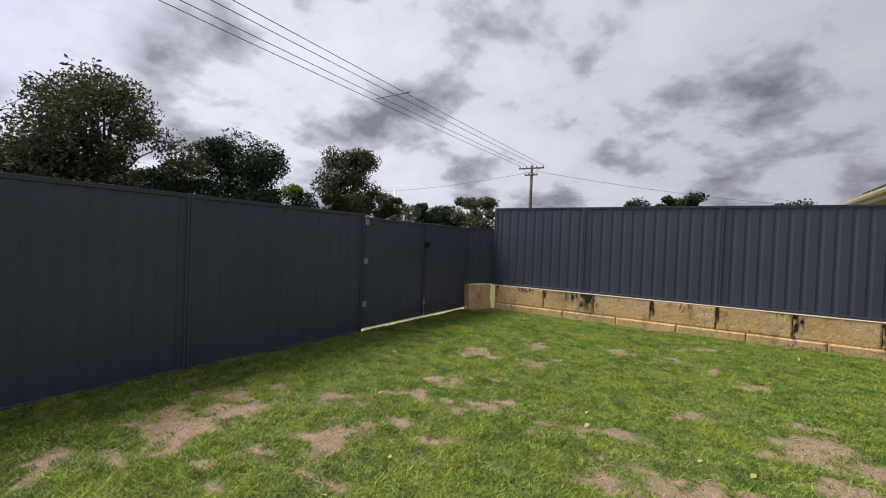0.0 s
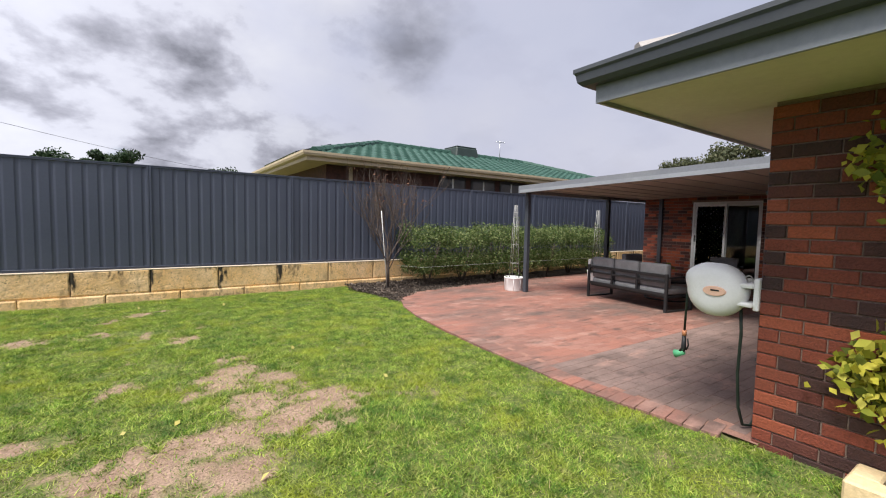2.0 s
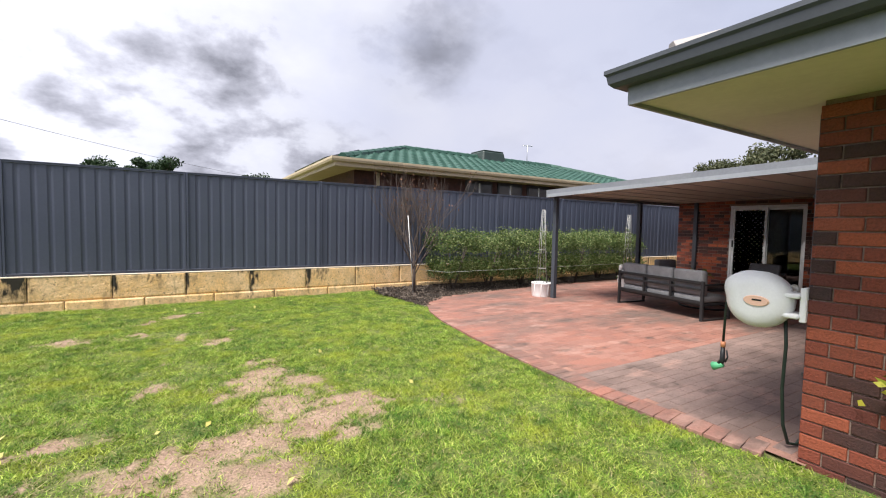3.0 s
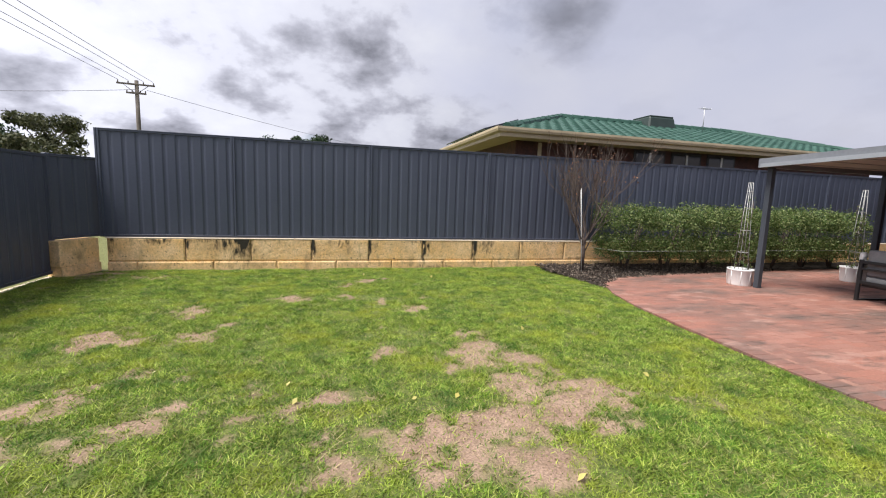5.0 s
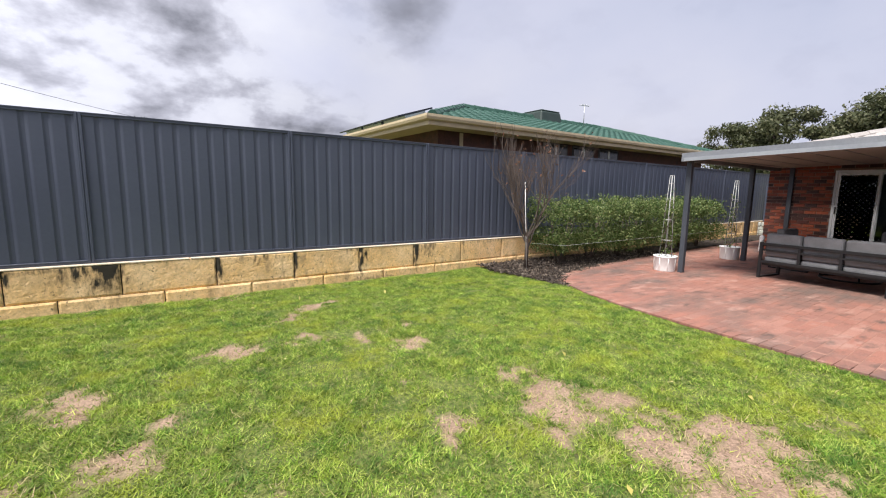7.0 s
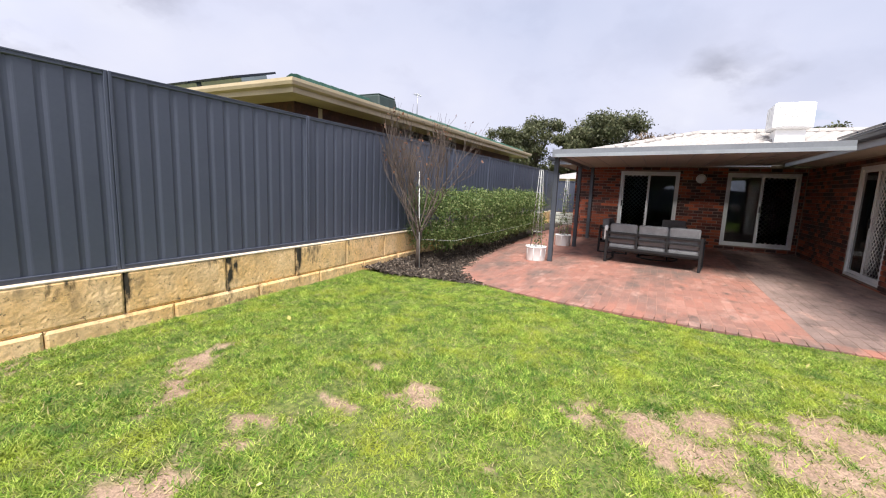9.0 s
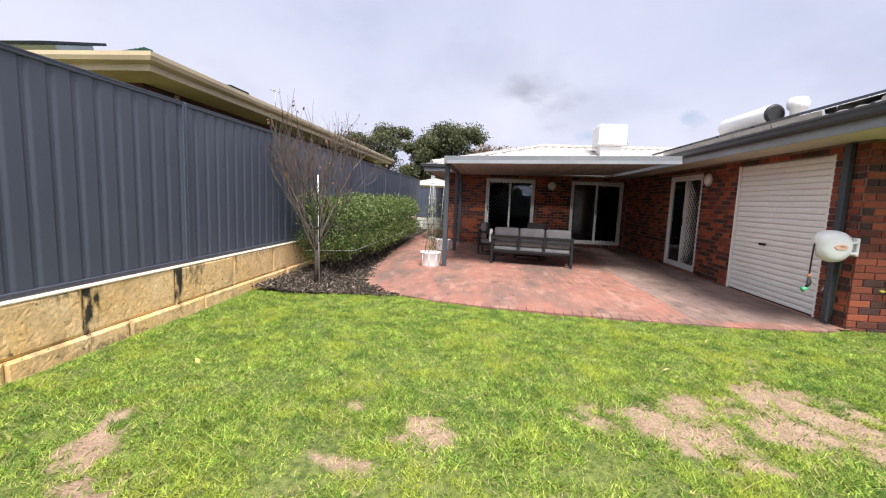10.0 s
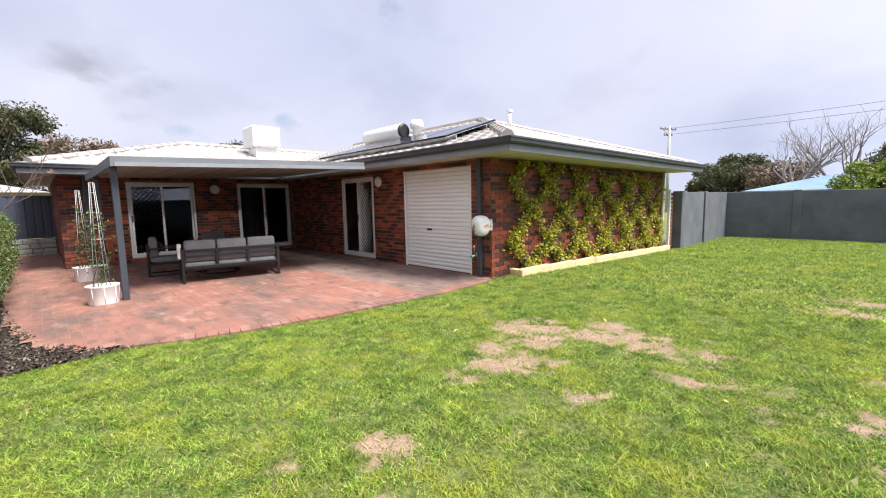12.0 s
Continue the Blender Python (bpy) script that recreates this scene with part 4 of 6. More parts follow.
    for k in range(4):
        tube_part("element", [(-0.15 + k * 0.1, -0.12, 0.8), (-0.15 + k * 0.1, 0.12, 0.8)], 0.005, CHROME, ant, 5)


GREEN_DARK = surface("dark_green_plastic", (0.02, 0.035, 0.03), (0.03, 0.045, 0.04), 0.5, 0, 3, 40, 0.03)
BRICK_PLAIN = surface("far_brick", (0.1, 0.04, 0.03), (0.06, 0.03, 0.025), 0.8, 0, 8, 40, 0.3, grain=0.4)
build_neighbour()

# ---- doors of the house ----


def lattice(bm, x0, x1, z0, z1, pitch, wire, y):
    """A diamond grille in the plane y, cut to a rectangle."""
    w, h = x1 - x0, z1 - z0
    for sgn in (1, -1):
        k = -h
        while k < w:
            a, b = max(0.0, k), min(w, k + h)
            if b - a > 0.02:
                za, zb = a - k, b - k
                if sgn < 0:
                    za, zb = h - za, h - zb
                p, q = Vector((x0 + a, y, z0 + za)), Vector((x0 + b, y, z0 + zb))
                d = (q - p).normalized(); s = Vector((-d.z, 0, d.x)) * wire
                o = Vector((0, 0.004 * sgn, 0))
                bm.faces.new([bm.verts.new(v + o) for v in (p - s, q - s, q + s, p + s)])
            k += pitch
    bmesh.ops.solidify(bm, geom=bm.faces[:], thickness=0.003)


def sliding_door(name, label, m, width, height, mesh_at):
    """A two-panel sliding door along x: white frame, two panes, a diamond security screen over one half."""
    d = thing(name, label, "door", kind="structure")
    d.matrix_basis = m
    bm = bmesh.new()
    for b in ((0, width, 0, 0.1, 0, 0.05), (0, width, 0, 0.1, height - 0.05, height), (0, 0.05, 0, 0.1, 0.05, height - 0.05), (width - 0.05, width, 0, 0.1, 0.05, height - 0.05)):
        add_box(bm, *b, 0.003)
    part("door_frame", bm, ALU, d)
    half = width / 2
    for i in range(2):
        x0, x1, y = (0.052, half + 0.02, 0.035) if i == 0 else (half - 0.02, width - 0.052, 0.065)
        bm = bmesh.new()
        for b in ((x0, x0 + 0.05, y, y + 0.025, 0.052, height - 0.052), (x1 - 0.05, x1, y, y + 0.025, 0.052, height - 0.052), (x0 + 0.05, x1 - 0.05, y, y + 0.025, 0.052, 0.11), (x0 + 0.05, x1 - 0.05, y, y + 0.025, height - 0.11, height - 0.052)):
            add_box(bm, *b, 0.002)
        panel = part("panel", bm, ALU, d)
        box_part("pane", (x0 + 0.05, x1 - 0.05, y + 0.01, y + 0.016, 0.11, height - 0.11), GLASS, panel, 0).visible_shadow = False
    x0, x1 = (0.055, half + 0.02) if mesh_at == 0 else (half - 0.02, width - 0.055)
    bm = bmesh.new()
    for b in ((x0, x0 + 0.055, 0.002, 0.03, 0.052, height - 0.052), (x1 - 0.055, x1, 0.002, 0.03, 0.052, height - 0.052), (x0 + 0.055, x1 - 0.055, 0.002, 0.03, 0.052, 0.12), (x0 + 0.055, x1 - 0.055, 0.002, 0.03, height - 0.12, height - 0.052)):
        add_box(bm, *b, 0.003)
    screen = part("screen_door", bm, ALU, d)
    bm = bmesh.new()
    lattice(bm, x0 + 0.055, x1 - 0.055, 0.12, height - 0.12, 0.115, 0.014, 0.016)
    part("grille", bm, WHITE, screen, "white diamond security grille")
    box_part("handle", (x0 + 0.012, x0 + 0.042, -0.03, 0.004, 0.95, 1.12), BLACK, screen, 0.006)
    return d


GLASS = glass("door_glass", (0.5, 0.55, 0.55))
sliding_door("door_1", "white aluminium sliding glass door with a diamond security screen", pose(WALL_E + 0.02, DOOR_A[1], DOOR_A[2], 0, 0, -90), DOOR_A[1] - DOOR_A[0], 2.0, 0)
sliding_door("door_2", "white aluminium sliding glass door to the patio", pose(WALL_E + 0.02, DOOR_B[1], DOOR_B[2], 0, 0, -90), DOOR_B[1] - DOOR_B[0], 2.0, 1)
sliding_door("door_3", "white framed side door with a diamond security screen", pose(SIDE_DOOR[1], WALL_N - 0.02, SIDE_DOOR[2], 0, 0, 180), SIDE_DOOR[1] - SIDE_DOOR[0], 2.08, 1)


def build_roller_door():
    d = thing("roller_door", "cream ribbed steel roller door, closed", "roller door", (ROLLER_OPEN[0], WALL_N - 0.06, 0.02))
    w, h, n = ROLLER_OPEN[1] - ROLLER_OPEN[0], 2.18, 25
    p = h / n
    bm = bmesh.new()
    prof = [(-0.0, 0.0), (0.012, 0.006), (0.02, p * 0.3), (0.02, p * 0.7), (0.012, p - 0.006), (0.0, p - 0.002), (-0.012, p - 0.002), (-0.012, 0.0)]
    a, b = [bm.verts.new((0.02, y, z)) for y, z in prof], [bm.verts.new((w - 0.02, y, z)) for y, z in prof]
    for k in range(len(prof)):
        bm.faces.new((a[k], a[(k + 1) % len(prof)], b[(k + 1) % len(prof)], b[k]))
    bm.faces.new(a); bm.faces.new(b)
    slat = finish(bm, "slat", ROLLER)
    for i in range(n):
        child("slat", slat, d, pose(0, 0, i * p))
    for x in (0.0, w - 0.05):
        box_part("guide", (x, x + 0.05, 0.021, 0.05, 0, h), ROLLER, d, 0.004)
    box_part("bottom_rail", (0.052, w - 0.052, -0.02, 0.03, -0.015, 0.03), BLACK, d, 0.005)
    bm = bmesh.new()
    add_box(bm, w * 0.5 + 0.14, w * 0.5 + 0.3, 0.02, 0.045, 0.86, 0.9, 0.006)
    part("handle", bm, BLACK, d, "black lift handle")


build_roller_door()

box_part("lintel", (ROLLER_OPEN[0], ROLLER_OPEN[1], WALL_N - 0.1, WALL_N - 0.02, 2.202, 2.32), GUTTER, north, 0.003)


def downpipe(x, y):
    d = thing("downpipe", "grey rectangular downpipe on the brick wall", "downpipe", (x, y, 0.03), "downpipes")
    box_part("pipe", (-0.05, 0.05, -0.035, 0.035, 0, 2.26), GUTTER, d, 0.008)
    for z in (0.5, 1.7):
        box_part("clip", (-0.058, 0.058, -0.04, 0.04, z, z + 0.025), GUTTER, d, 0.002)
    return d


downpipe(4.2, WALL_N + 0.04)
dp = downpipe(WALL_E - 0.045, 6.66)
dp.rotation_euler = (0, 0, radians(90))


def wall_light(m):
    d = thing("wall_light", "round white bulkhead wall light, unlit", "wall light", group="wall lights")
    d.matrix_basis = m
    bm = bmesh.new()
    add_lathe(bm, [(0.0, -0.075), (0.06, -0.07), (0.1, -0.05), (0.118, -0.02)], (0, 0, 0), 24, "y")
    part("diffuser", bm, SHELL, d, "", True)
    bm = bmesh.new()
    add_lathe(bm, [(0.118, -0.022), (0.13, -0.022), (0.13, 0.0), (0.118, 0.0)], (0, 0, 0), 24, "y")
    part("rim", bm, WHITE, d)


wall_light(pose(7.56, WALL_N, 2.02, 0, 0, 180))
wall_light(pose(WALL_E, 3.72, 1.98, 0, 0, -90))

# ---- hose reel on the house corner ----


def build_hose_reel():
    d = thing("hose_reel", "white wall-mounted hose reel with an orange oval badge", "hose reel", (3.98, WALL_N, 1.05), turn=0)
    # drum: a rounded disc that faces -x, swung out from the wall
    bm = bmesh.new()
    add_lathe(bm, [(0.0, -0.105), (0.1, -0.105), (0.15, -0.09), (0.185, -0.06), (0.195, 0.0), (0.185, 0.06), (0.15, 0.09), (0.1, 0.105), (0.0, 0.105)], (-0.03, 0.27, -0.01), 32, "x")
    for v in bm.verts:
        if v.co.z > -0.01 and v.co.y > 0.27:
            v.co.y += 0.05 * min(1, (v.co.z + 0.01) / 0.12)
    part("drum_shell", bm, SHELL, d, "", True)
    bm = bmesh.new()
    for z0, z1 in ((0.03, 0.06), (-0.1, -0.07)):
        add_box(bm, -0.1, 0.05, 0.03, 0.24, z0, z1, 0.008)
    part("arm", bm, SHELL, d)
    box_part("bracket", (-0.075, 0.035, 0.0, 0.035, -0.12, 0.1), SHELL, d, 0.006)
    bm = bmesh.new()
    add_lathe(bm, [(0.0, -0.012), (0.052, -0.012), (0.058, 0.0), (0.0, 0.0)], (0, 0, 0), 24, "x")
    for v in bm.verts:
        v.co.y *= 1.35; v.co.z *= 0.62
        v.co += Vector((-0.134, 0.25, -0.01))
    part("badge", bm, PEACH, d, "pale orange oval badge")
    box_part("badge_bar", (-0.149, -0.1465, 0.215, 0.27, -0.008, 0.002), BLACK, d, 0)
    bm = bmesh.new()
    ring = [(-0.03, 0.08 + 0.022 * math.cos(a), 0.09 + 0.022 * math.sin(a)) for a in (k * math.pi / 6 for k in range(13))]
    add_tube(bm, ring, 0.004, 6, False)
    part("ring", bm, CHROME, d)
    tube_part("hose", [(-0.03, 0.455, 0.05), (-0.03, 0.475, 0.0), (-0.03, 0.48, -0.12), (-0.03, 0.485, -0.36)], 0.009, HOSE, d, 8, "dark green garden hose")
    tube_part("supply_hose", [(0.0, 0.13, -0.1), (0.01, 0.12, -0.3), (0.02, 0.13, -0.6), (0.04, 0.12, -0.85), (0.08, 0.1, -0.98), (0.16, 0.08, -1.0), (0.24, 0.06, -0.92), (0.28, 0.03, -0.75), (0.29, 0.02, -0.6)], 0.011, HOSE, d, 8, "dark green supply hose")
    bm = bmesh.new()
    add_tube(bm, [(0.29, 0.0, -0.58), (0.29, 0.06, -0.58), (0.29, 0.075, -0.62)], 0.013)
    add_tube(bm, [(0.265, 0.05, -0.545), (0.315, 0.05, -0.545)], 0.007)
    add_tube(bm, [(0.29, 0.05, -0.58), (0.29, 0.05, -0.545)], 0.007)
    part("tap", bm, CHROME, d, "metal garden tap", True)
    tube_part("riser", [(0.29, 0.015, -0.56), (0.29, 0.015, 0.2)], 0.008, CHROME, d, 6)
    noz = tube_part("connector", [(-0.03, 0.485, -0.36), (-0.03, 0.485, -0.4)], 0.016, ORANGE, d, 10, "orange connector")
    tube_part("nozzle_grip", [(-0.03, 0.485, -0.4), (-0.03, 0.485, -0.5), (-0.03, 0.5, -0.53)], [0.014, 0.018, 0.02], BLACK, d, 10)
    tube_part("trigger", [(-0.03, 0.46, -0.42), (-0.03, 0.45, -0.47), (-0.03, 0.465, -0.51)], 0.006, BLACK, d, 6)
    tube_part("nozzle_head", [(-0.03, 0.48, -0.53), (-0.03, 0.52, -0.55), (-0.03, 0.545, -0.56)], [0.02, 0.026, 0.032], GREEN_PLASTIC, d, 12, "green spray head")


HOSE = surface("hose_rubber", (0.012, 0.022, 0.016), (0.02, 0.032, 0.024), 0.5, 0, 8, 60, 0.05)
build_hose_reel()

# ---- patio furniture ----


def cushion(bm, x0, x1, y0, y1, z0, z1):
    vs = set(bm.verts)
    add_box(bm, x0, x1, y0, y1, z0, z1)
    fresh = [v for v in bm.verts if v not in vs]
    es = {e for v in fresh for e in v.link_edges}
    bmesh.ops.bevel(bm, geom=list(es), offset=min(0.04, (z1 - z0) * 0.3, (x1 - x0) * 0.3), segments=3, affect="EDGES", profile=0.5)


def seat_set(name, label, m, seats, group=""):
    """A lounge of the patio set: its back stands at y = 0, it faces +y, and it is seats wide along x."""
    d = thing(name, label, "sofa" if seats > 1 else "armchair", group=group)
    d.matrix_basis = m
    w = 0.56 * seats + 0.1
    for x in (0.0, w - 0.05):
        bm = bmesh.new()
        for b in ((x, x + 0.05, 0, 0.04, 0, 0.66), (x, x + 0.05, 0.66, 0.7, 0, 0.58), (x, x + 0.05, 0.041, 0.659, 0, 0.03), (x, x + 0.05, 0.041, 0.7, 0.58, 0.61)):
            add_box(bm, *b, 0.004)
        part("side_frame", bm, FRAME, d)
    for z in (0.28, 0.6):
        box_part("back_rail", (0.052, w - 0.052, 0.0, 0.035, z, z + 0.05), FRAME, d, 0.004)
    box_part("back_rail", (0.052, w - 0.052, 0.0, 0.035, 0.5, 0.535), FRAME, d, 0.004)
    box_part("seat_frame", (0.052, w - 0.052, 0.04, 0.66, 0.24, 0.278), FRAME, d, 0.004)
    for i in range(seats):
        x = 0.05 + 0.56 * i
        if i:
            box_part("upright", (x - 0.02, x + 0.02, 0.001, 0.034, 0.331, 0.599), FRAME, d, 0.004)
        bm = bmesh.new()
        cushion(bm, x + 0.01, x + 0.55, 0.07, 0.66, 0.285, 0.4)
        part("seat_cushion", bm, FABRIC, d, "", True)
        bm = bmesh.new()
        cushion(bm, x + 0.012, x + 0.548, 0.05, 0.2, 0.405, 0.82)
        for v in bm.verts:
            v.co.y -= 0.05 * (v.co.z - 0.405) - 0.015
        part("back_cushion", bm, FABRIC, d, "", True)
    return d


seat_set("outdoor_sofa", "black metal outdoor sofa with grey cushions, seen from behind", pose(7.9, 5.66, 0.03, 0, 0, -98), 3)
seat_set("outdoor_armchair", "black metal outdoor armchair with grey cushions", pose(10.05, 5.86, 0.03, 0, 0, 170), 1, "outdoor armchairs")
seat_set("outdoor_armchair", "black metal outdoor armchair with grey cushions", pose(10.95, 4.0, 0.03, 0, 0, 95), 1, "outdoor armchairs")


def build_table():
    d = thing("coffee_table", "low round black metal coffee table", "table", (9.15, 4.65, 0.03))
    bm = bmesh.new()
    add_lathe(bm, [(0.0, 0.36), (0.43, 0.36), (0.45, 0.37), (0.45, 0.39), (0.43, 0.4), (0.0, 0.4)], (0, 0, 0), 32)
    part("tabletop", bm, FRAME, d, "", True)
    bm = bmesh.new()
    ring = [(0.42 * math.cos(a), 0.42 * math.sin(a), 0.02) for a in (k * math.pi / 12 for k in range(25))]
    add_tube(bm, ring, 0.018, 6, False)
    part("base_ring", bm, FRAME, d, "", True)
    for k in range(4):
        a = k * math.pi / 2 + 0.5
        tube_part("leg", [(0.42 * math.cos(a), 0.42 * math.sin(a), 0.02), (0.4 * math.cos(a), 0.4 * math.sin(a), 0.36)], 0.015, FRAME, d, 6)
    cloth = thing("cloth", "white cloth hung over the arm of the sofa", "cloth", (8.0, 5.67, 0.45))
    bm = bmesh.new()
    r = random.Random(3)
    for i in range(5):
        cushion(bm, -0.05 + r.uniform(-.01, .01), 0.06, -0.035 + r.uniform(-.01, .01), 0.03, 0.05 + i * 0.05, 0.13 + i * 0.055)
    part("fold", bm, WHITE, cloth, "", True)


build_table()


def build_fern():
    d = thing("potted_fern", "green fern in a small dark pot on the coffee table", "plant", (9.3, 4.9, 0.43))
    bm = bmesh.new()
    add_lathe(bm, [(0.0, 0.0), (0.07, 0.0), (0.095, 0.13), (0.085, 0.13), (0.075, 0.1), (0.0, 0.1)], (0, 0, 0), 16)
    part("pot", bm, BLACK, d, "", True)
    r = np.random.RandomState(44)
    pts = []
    for k in range(26):
        a, l = r.uniform(0, 6.3), r.uniform(0.15, 0.3)
        pts += [(math.cos(a) * l * t, math.sin(a) * l * t, 0.12 + 0.34 * t - 0.3 * t * t * l / 0.3) for t in np.linspace(0.1, 1, 14)]
    leaf_cloud("fronds", pts, 0.05, BRIGHT_LEAF, d, 45)


build_fern()


def build_pot(x, y, seed, tower):
    """A white pot with a wire tower and a sparse climber."""
    d = thing("plant_pot", "white ribbed plastic pot with a thin climbing plant", "plant pot", (x, y, 0.03), "white pots")
    bm = bmesh.new()
    add_lathe(bm, [(0.0, 0.0), (0.185, 0.0), (0.192, 0.02), (0.205, 0.27), (0.215, 0.28), (0.215, 0.3), (0.19, 0.3), (0.185, 0.24), (0.0, 0.24)], (0, 0, 0), 24)
    part("pot", bm, SHELL, d, "white pot", True)
    for k in range(8):
        a = k * math.pi / 4
        tube_part("rib", [(0.191 * math.cos(a), 0.191 * math.sin(a), 0.02), (0.203 * math.cos(a), 0.203 * math.sin(a), 0.27)], 0.006, SHELL, d, 5)
    bm = bmesh.new()
    add_lathe(bm, [(0.0, 0.245), (0.184, 0.245), (0.184, 0.25), (0.1, 0.262), (0.0, 0.265)], (0, 0, 0), 16)
    part("soil", bm, MULCH, d)
    t = thing("plant_tower", "tall tapering white wire plant tower standing in a pot", "trellis", (x, y, 0.28), "plant towers")
    for k in range(4):
        a = k * math.pi / 2 + 0.4
        tube_part("upright", [(0.11 * math.cos(a), 0.11 * math.sin(a), -0.02), (0.035 * math.cos(a), 0.035 * math.sin(a), tower)], 0.0045, TOWER, t, 6)
    for z in (0.35, 0.75, 1.15, 1.45, tower):
        q = 0.11 + (0.035 - 0.11) * z / tower
        bm = bmesh.new()
        add_tube(bm, [(q * math.cos(a), q * math.sin(a), z) for a in (k * math.pi / 2 + 0.4 for k in range(5))], 0.0045, 6, False)
        part("hoop", bm, TOWER, t)
    r = np.random.RandomState(seed)
    stems, pts = thing("climbing_plant", "sparse green climber twined up a wire tower", "plant", (x, y, 0.28), "pot climbers"), []
    for k in range(4):
        a, line = r.uniform(0, 6.3), []
        for i in range(9):
            z = i * 0.1 * (1 + 0.2 * k)
            line.append((0.12 * math.cos(a + i * 0.5) * (1 - i * 0.05), 0.12 * math.sin(a + i * 0.5) * (1 - i * 0.05), z))
        tube_part("stem", line, 0.005, BARK, stems, 5)
        for p in line[1:]:
            pts += [np.array(p) + r.normal(0, 0.06, 3) for _ in range(9)]
    leaf_cloud("leaves", pts, 0.05, HEDGE_LEAF, stems, seed)


TOWER = surface("tower_wire", (0.4, 0.4, 0.39), (0.48, 0.48, 0.46), 0.5, 0, 6, 60, 0.02)
build_pot(7.04, 6.91, 1, 1.6)
build_pot(9.95, 6.93, 2, 1.58)

# ---- garden bed, hedge, bare tree ----


def build_bed():
    keep = lambda x, y: (x > edge_x(y) + 0.02) & (y > bed_y(x) + 0.0) & (y < 9.09)
    h = lambda x, y: -0.01 + 0.04 * value_noise(x, y, 3, 41) + 0.03 * value_noise(x, y, 12, 42) + 0.04 * np.clip((y - 7.9), 0, 1)
    ob = grid_mesh("garden_bed", np.arange(3.8, 20, 0.06), np.arange(6.9, 9.12, 0.06), h, MULCH, None, keep)
    tagged(ob, "dark bark mulch garden bed along the wall", "garden bed", kind="structure")
    r = np.random.RandomState(5)
    x, y = r.uniform(3.8, 9.5, 16000), r.uniform(6.9, 9.1, 16000)
    ok = (x > edge_x(y) - 0.06) & (y > bed_y(x) - 0.06)
    x, y = x[ok], y[ok]
    pts = np.stack([x, y, h(x, y) + 0.008], 1)
    tagged(leaf_cloud("mulch_chips", pts, 0.05, CHIP, None, 6, up=0.0, slim=0.4, normals=np.tile([0, 0, 1.0], (len(pts), 1))), "scattered bark chips on the garden bed", "mulch", kind="stuff")


build_bed()


def build_hedge():
    """Shrubs that grow into one hedge: each one is a thing with its stems and its leaves."""
    r = np.random.RandomState(8)
    for i in range(7):
        cx, cy = 5.8 + i * 1.0, 8.5 + r.uniform(-0.04, 0.04)
        d = thing("hedge_shrub", "clipped green hedge shrub with small glossy leaves", "hedge", (cx, cy, 0.08), "hedge along the fence")
        for k in range(5):
            a = r.uniform(0, 6.3)
            tube_part("stem", [(0.04 * math.cos(a), 0.04 * math.sin(a), -0.03), (0.2 * math.cos(a), 0.2 * math.sin(a), 0.5), (0.35 * math.cos(a), 0.3 * math.sin(a), 0.95)], [0.018, 0.012, 0.006], BARK, d, 5)
        n = 9500
        u = r.normal(size=(n, 3)); u /= np.linalg.norm(u, axis=1)[:, None]
        u = np.sign(u) * np.abs(u) ** 0.6              # towards a rounded box
        rad = 1 - 0.45 * r.rand(n) ** 2
        bulge = 1 + 0.4 * (value_noise(u[:, 0] * 2 + i * 9, u[:, 2] * 2 + u[:, 1], 2.2, 60 + i) - 0.5)
        top = 1.27 + 0.08 * r.rand()
        p = u * rad[:, None] * bulge[:, None] * np.array([0.6, 0.55, (top - 0.2) / 2]) + np.array([0, 0, 0.2 + (top - 0.2) / 2])
        p += u * (0.5 * np.clip(r.rand(n) - 0.8, 0, 1))[:, None]
        leaf_cloud("leaves", p, 0.046, HEDGE_LEAF, d, 70 + i, up=0.4, slim=0.55, normals=u)
    tube = thing("drip_line", "thin pale irrigation wire along the hedge", "wire", (0, 0, 0))
    tube_part("wire", [(5.0, 8.7, 0.5), (5.3, 7.98, 0.5), (8, 7.93, 0.52), (11.6, 7.95, 0.53)], 0.0025, TOWER, tube, 5)


build_hedge()


def grow(bm, start, way, length, radius, depth, rnd, tips, up=0.25, spread=0.5, forks=(2, 3), taper=0.55):
    """One limb and the limbs that fork from it."""
    pts, d, p, n = [Vector(start)], Vector(way).normalized(), Vector(start), 4
    for _ in range(n):
        d = (d + Vector((rnd.gauss(0, 0.12), rnd.gauss(0, 0.12), rnd.gauss(0, 0.08) + up * 0.25))).normalized()
        p = p + d * (length / n)
        pts.append(p)
    add_tube(bm, pts, [radius * (1 - 0.5 * k / n) for k in range(n + 1)], 6 if radius > 0.02 else 4, False)
    if depth == 0:
        tips.append((p, d))
        return
    for _ in range(rnd.randint(*forks)):
        w = (d + Vector((rnd.gauss(0, spread), rnd.gauss(0, spread), rnd.gauss(0, spread * 0.5) + up))).normalized()
        grow(bm, pts[rnd.randint(2, n)], w, length * rnd.uniform(0.6, 0.85), radius * taper, depth - 1, rnd, tips, up, spread, forks, taper)


